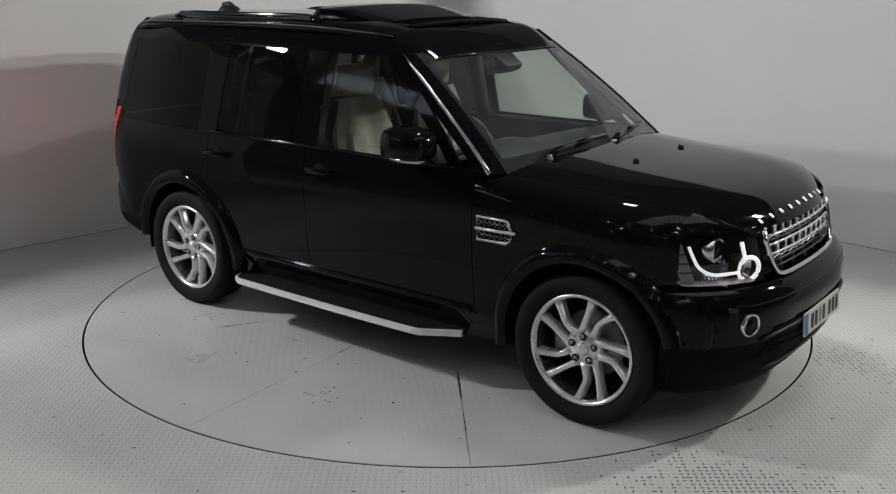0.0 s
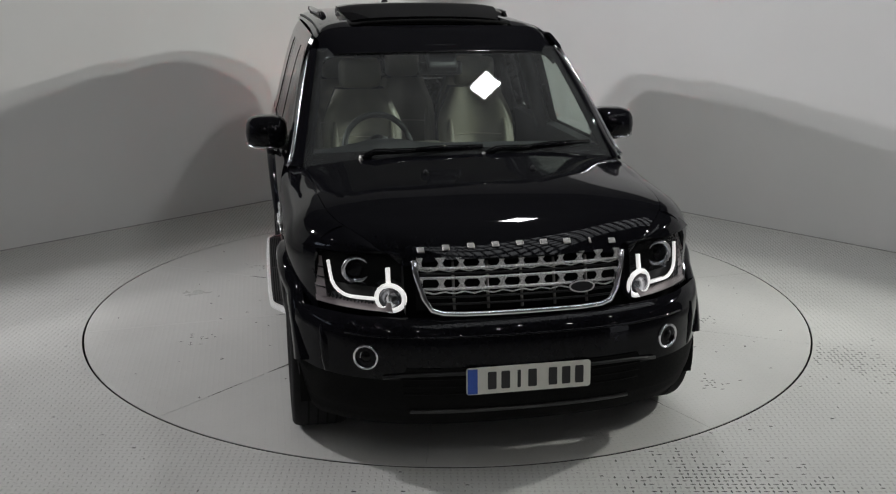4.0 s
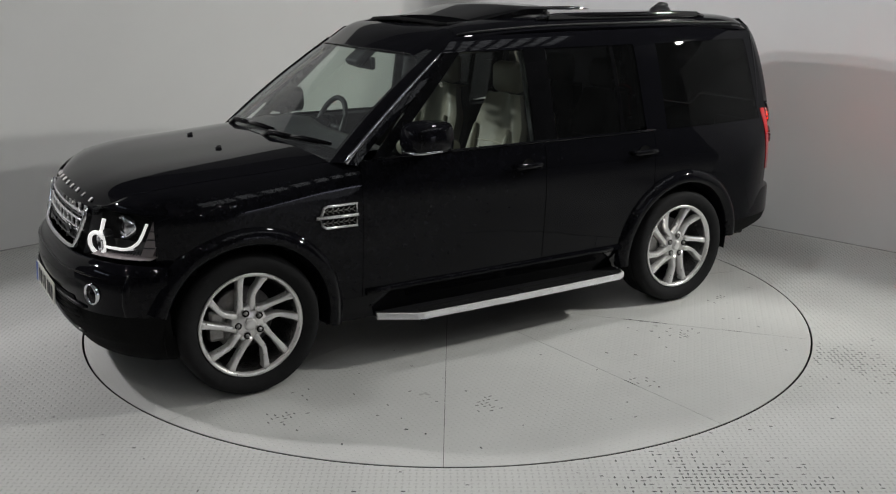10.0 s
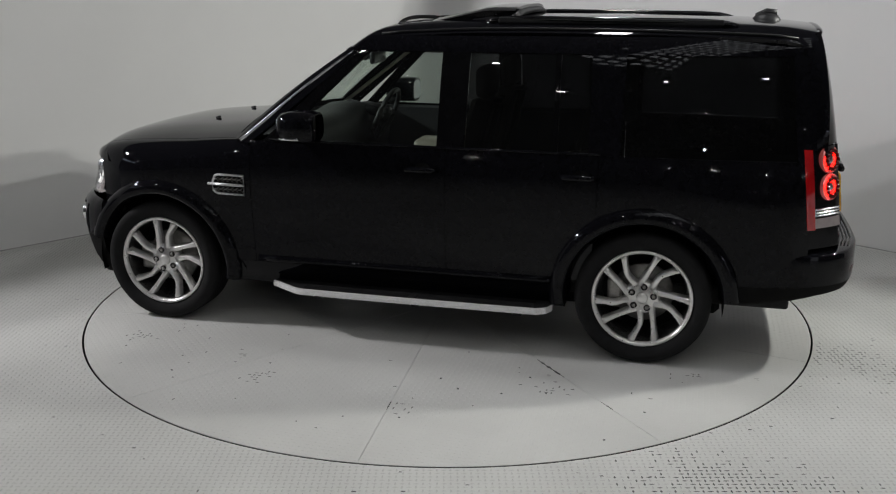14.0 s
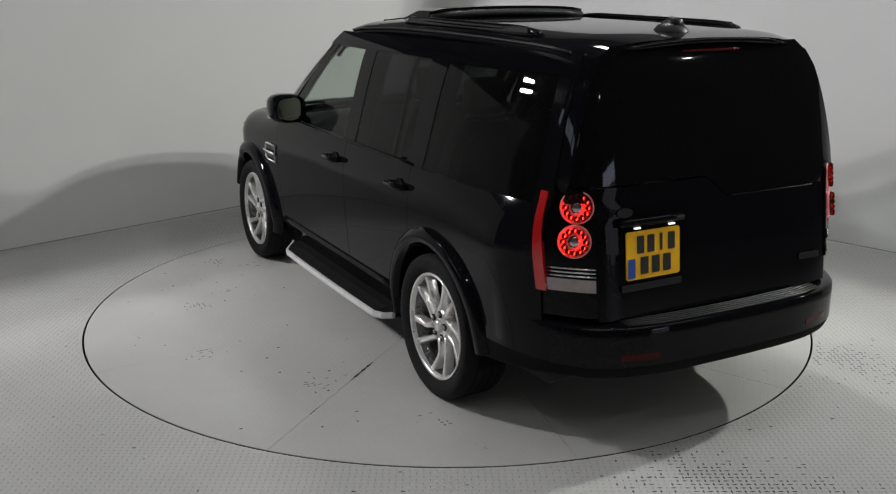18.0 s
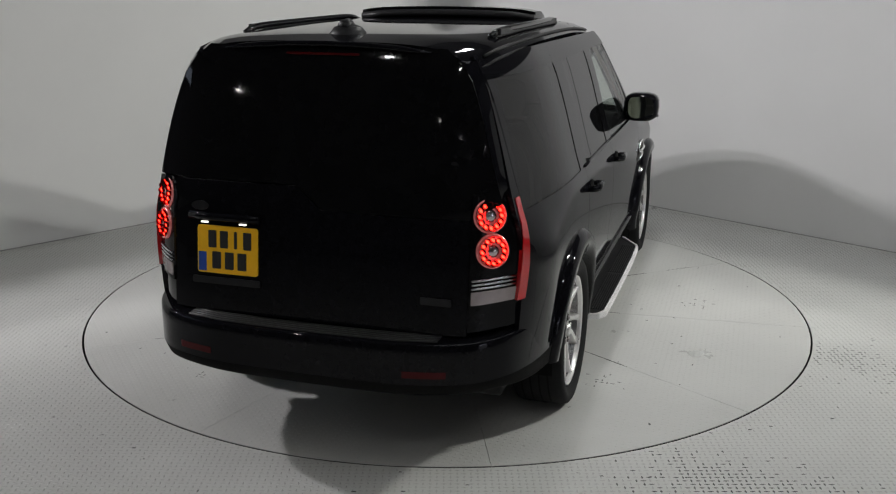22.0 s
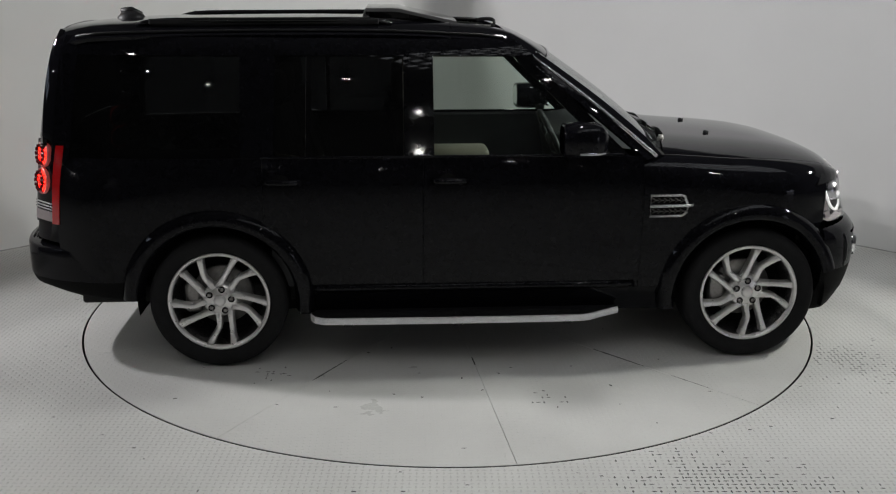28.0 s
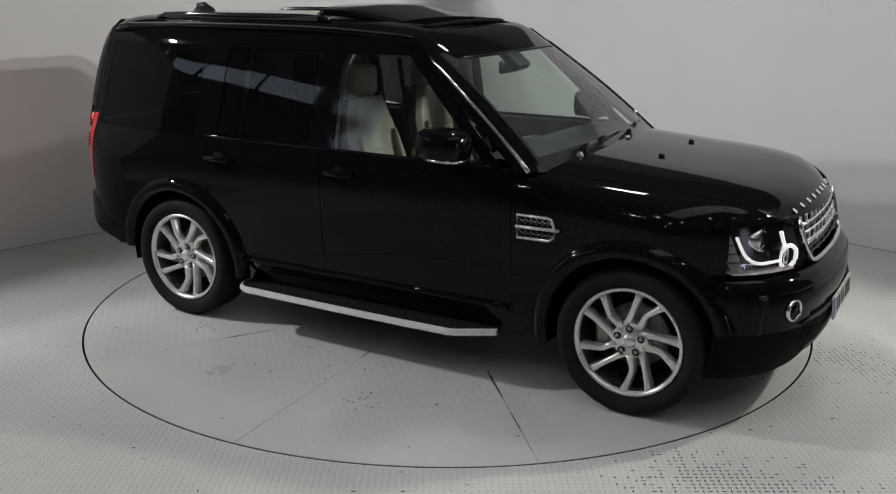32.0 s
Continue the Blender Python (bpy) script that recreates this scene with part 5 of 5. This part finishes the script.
                cx, cz = math.cos(t), math.sin(t)
                e = 0.62
                yy = 0.978 + 0.112 * k * math.copysign(abs(cx) ** e, cx)
                zz = 1.238 + 0.09 * k * math.copysign(abs(cz) ** e, cz)
                V.append((x - 0.03 * (yy - 0.97), s * yy, zz))
        for i in range(len(secs) - 1):
            for j in range(n):
                F.append((i * n + j, i * n + (j + 1) % n, (i + 1) * n + (j + 1) % n, (i + 1) * n + j))
        F += [tuple(range((len(secs) - 1) * n, len(secs) * n))]
        raw("mirror_housing", V, F, PAINT, mr, "gloss black mirror housing")
        raw("mirror_glass", [(0.536 - 0.17 * 0.088 * math.copysign(abs(math.cos(t)) ** 0.6, math.cos(t)), s * (0.978 + 0.088 * math.copysign(abs(math.cos(t)) ** 0.6, math.cos(t))), 1.238 + 0.07 * math.copysign(abs(math.sin(t)) ** 0.6, math.sin(t))) for t in (2 * math.pi * j / 24 for j in range(24))], [tuple(range(24))], MIRROR, mr, "mirror glass", smooth=False)
        tube("mirror_arm", [(0.69, s * 0.85, 1.165), (0.67, s * 0.91, 1.175), (0.665, s * 0.95, 1.195)], [0.03, 0.024, 0.028], TRIM, mr, 10)
        tube("mirror_indicator", [(0.60, s * 1.084, 1.182), (0.69, s * 1.076, 1.178), (0.735, s * 1.04, 1.172), (0.758, s * 0.95, 1.17)], 0.008, REFLECTOR, mr, 8, "clear indicator strip")


def cabin(car):
    # floor tub and trim
    part("floor_tub", box_bm(3.4, 1.5, 0.10, 0.01, 1, at=(-0.35, 0, 0.37)), CARPET, car)
    part("underbody", box_bm(3.7, 1.28, 0.14, 0.03, 1, at=(0.15, 0, 0.29)), DARK, car)
    part("engine_bay", box_bm(1.0, 1.1, 0.5, 0.03, 1, at=(1.65, 0, 0.63)), DARK, car)
    part("boot_liner", box_bm(0.9, 1.3, 0.5, 0.03, 1, at=(-1.72, 0, 0.68)), CARPET, car)
    for s in (1, -1):
        patch("door_card", lambda x, z, s=s: (x, s * (side(x, z) - 0.075), z), span(-1.0, 0.95, 9), span(0.42, 1.125, 6), DASH, car, depth=0)
        patch("door_top", lambda x, v, s=s: (x, s * (side(x, 1.125) - 0.075 + 0.06 * v), 1.125 + 0.01 * v), span(-1.0, 0.9, 9), [0, 1], DASH, car, depth=0)
        tube("pillar_lining", [(1.04 - 0.66 * u, s * (side(1.0 - 0.66 * u, 1.16 + 0.48 * u) - 0.06), 1.15 + 0.48 * u) for u in span(0, 1, 7)], 0.012, HEADLINING, car, 8)
        tube("pillar_lining", [(-0.21, s * (side(-0.2, z) - 0.085), z) for z in span(1.1, 1.68, 6)], 0.05, DASH, car, 8)
        tube("pillar_lining", [(-1.05, s * (side(-1.05, z) - 0.085), z) for z in span(1.1, 1.68, 6)], 0.05, DASH, car, 8)
    patch("headlining", lambda x, v: (x, v * 0.60, 1.735 - 0.02 * v * v), span(-1.95, 0.36, 8), span(-1, 1, 7), HEADLINING, car, depth=0)
    # dashboard
    def dash(u, v):
        prof = [(1.12, 1.125), (0.98, 1.165), (0.84, 1.185), (0.72, 1.165), (0.67, 1.06), (0.71, 0.85), (0.8, 0.6)]
        x, z = prof[int(v)]
        return (x, u * 0.78, z + 0.04 * math.exp(-((u + 0.48) / 0.22) ** 2) * (1 if 1 <= v <= 3 else 0) - 0.02 * u * u)
    patch("dashboard", dash, span(-1, 1, 25), list(range(7)), DASH, car, depth=0)
    part("centre_console", box_bm(0.75, 0.24, 0.36, 0.03, 2, at=(0.35, 0, 0.6)), DASH, car)
    part("console_armrest", box_bm(0.36, 0.24, 0.09, 0.035, 3, at=(0.06, 0, 1.0)), LEATHER, car, "cream leather centre armrest", True)
    part("armrest_bin", box_bm(0.32, 0.2, 0.24, 0.02, 1, at=(0.05, 0, 0.85)), DASH, car)
    # steering wheel on the car's right
    st = new("steering_wheel")
    st.parent = car
    st.matrix_local = Matrix.Translation((0.575, -0.37, 1.13)) @ Matrix.Rotation(radians(-24), 4, "Y")
    tube("wheel_rim", [(0, 0.185 * math.cos(t), 0.185 * math.sin(t)) for t in (2 * math.pi * k / 36 for k in range(36))], 0.017, DASH, st, 10, closed=True)
    for a in (90 + 90, 0, 270):
        tube("wheel_spoke", [(0.01, 0.03 * math.cos(radians(a)), 0.03 * math.sin(radians(a))), (0, 0.175 * math.cos(radians(a)), 0.175 * math.sin(radians(a)))], 0.018, DASH, st, 8)
    lathe("wheel_boss", [(0.0, -0.03), (0.05, -0.025), (0.07, 0.0), (0.06, 0.03)], DASH, st, 20, "x")
    tube("column", [(0.02, 0, 0), (0.28, 0, -0.05)], 0.035, DASH, st, 10)
    # interior mirror and sensor housing
    part("interior_mirror", box_bm(0.035, 0.25, 0.075, 0.015, 2, at=(0.50, 0, 1.55), rot=None), DASH, car)
    part("sensor_pod", box_bm(0.16, 0.17, 0.05, 0.015, 2, at=(0.52, 0, 1.595), rot=(0, 38, 0)), DASH, car)

    def seat(x, y, wide=0.5, row=1):
        se = new("seat")
        se.parent = car
        se.location = (x, y, 0)
        part("seat_base", box_bm(0.46, wide * 0.85, 0.18, 0.02, 1, at=(0.05, 0, 0.52)), DASH, se)
        bm = box_bm(0.50, wide, 0.16, 0.05, 3, at=(0.05, 0, 0.69))
        part("seat_cushion", bm, LEATHER, se, "cream leather cushion", True)
        def back(u, v):
            z = 0.70 + 0.66 * v
            xx = -0.20 - 0.20 * v + 0.02 * math.cos(v * 6) * 0.5
            half = wide * 0.5 * (0.92 + 0.08 * math.sin(v * 3.1)) * (1 - 0.30 * max(0, v - 0.72) / 0.28)
            y_ = u * half
            return (xx + 0.085 - 0.035 * math.cos(u * 2.9) - 0.06 * abs(u) ** 6, y_, z)
        patch("backrest", back, span(-1, 1, 17), span(0, 1, 14), LEATHER, se, "cream leather backrest", depth=0.13, inward=lambda p: Vector((-1, 0, 0)))
        patch("backrest_shell", lambda u, v: tuple(Vector(back(u * 0.97, v)) + Vector((-0.115, 0, 0))), span(-1, 1, 7), span(0, 1, 7), DASH, se, depth=0)
        for v in (0.3, 0.55):
            tube("seam", [tuple(Vector(back(u, v)) + Vector((0.002, 0, 0))) for u in span(-0.72, 0.72, 9)], 0.003, HEADLINING, se, 5)
        for u in (-0.6, 0.6):
            tube("bolster", [tuple(Vector(back(u * 1.2, v)) + Vector((0.015, 0, 0))) for v in span(0.05, 0.7, 8)], [0.01, 0.02, 0.026, 0.028, 0.028, 0.026, 0.02, 0.01], LEATHER, se, 10)
        bm = box_bm(0.10, 0.27 if row == 1 else 0.24, 0.19, 0.045, 3, at=(-0.36, 0, 1.455))
        part("headrest", bm, LEATHER, se, "cream leather headrest", True)
        for dy in (-0.06, 0.06):
            tube("headrest_post", [(-0.35, dy, 1.33), (-0.355, dy, 1.40)], 0.008, CHROME, se, 6)
    seat(0.06, -0.37)
    seat(0.06, 0.37)
    for y in (-0.46, 0.0, 0.46):
        seat(-0.62, y, 0.44, 2)


def build_car():
    car = tagged(new("car"), "large boxy gloss black four-wheel-drive car with silver alloy wheels", "car")
    body_panels(car)
    front_end(car)
    rear_end(car)
    side_things(car)
    cabin(car)
    for x in (AX_F, AX_R):
        for s in (1, -1):
            wheel(car, x, s, {(True, 1): 37, (True, -1): -16, (False, 1): -8, (False, -1): -4}[(x > 0, s)])
    return car


build_room()
build_lights()
turntable = build_turntable()
car = build_car()


def motions():
    walk(turntable, [(t, pose(0, 0, 0, 0, 0, a)) for t, a in TURN])
    off = -0.1417
    walk(car, [(t, pose(-off * math.sin(radians(a)), off * math.cos(radians(a)), 0, 0, 0, a)) for t, a in TURN])


motions()
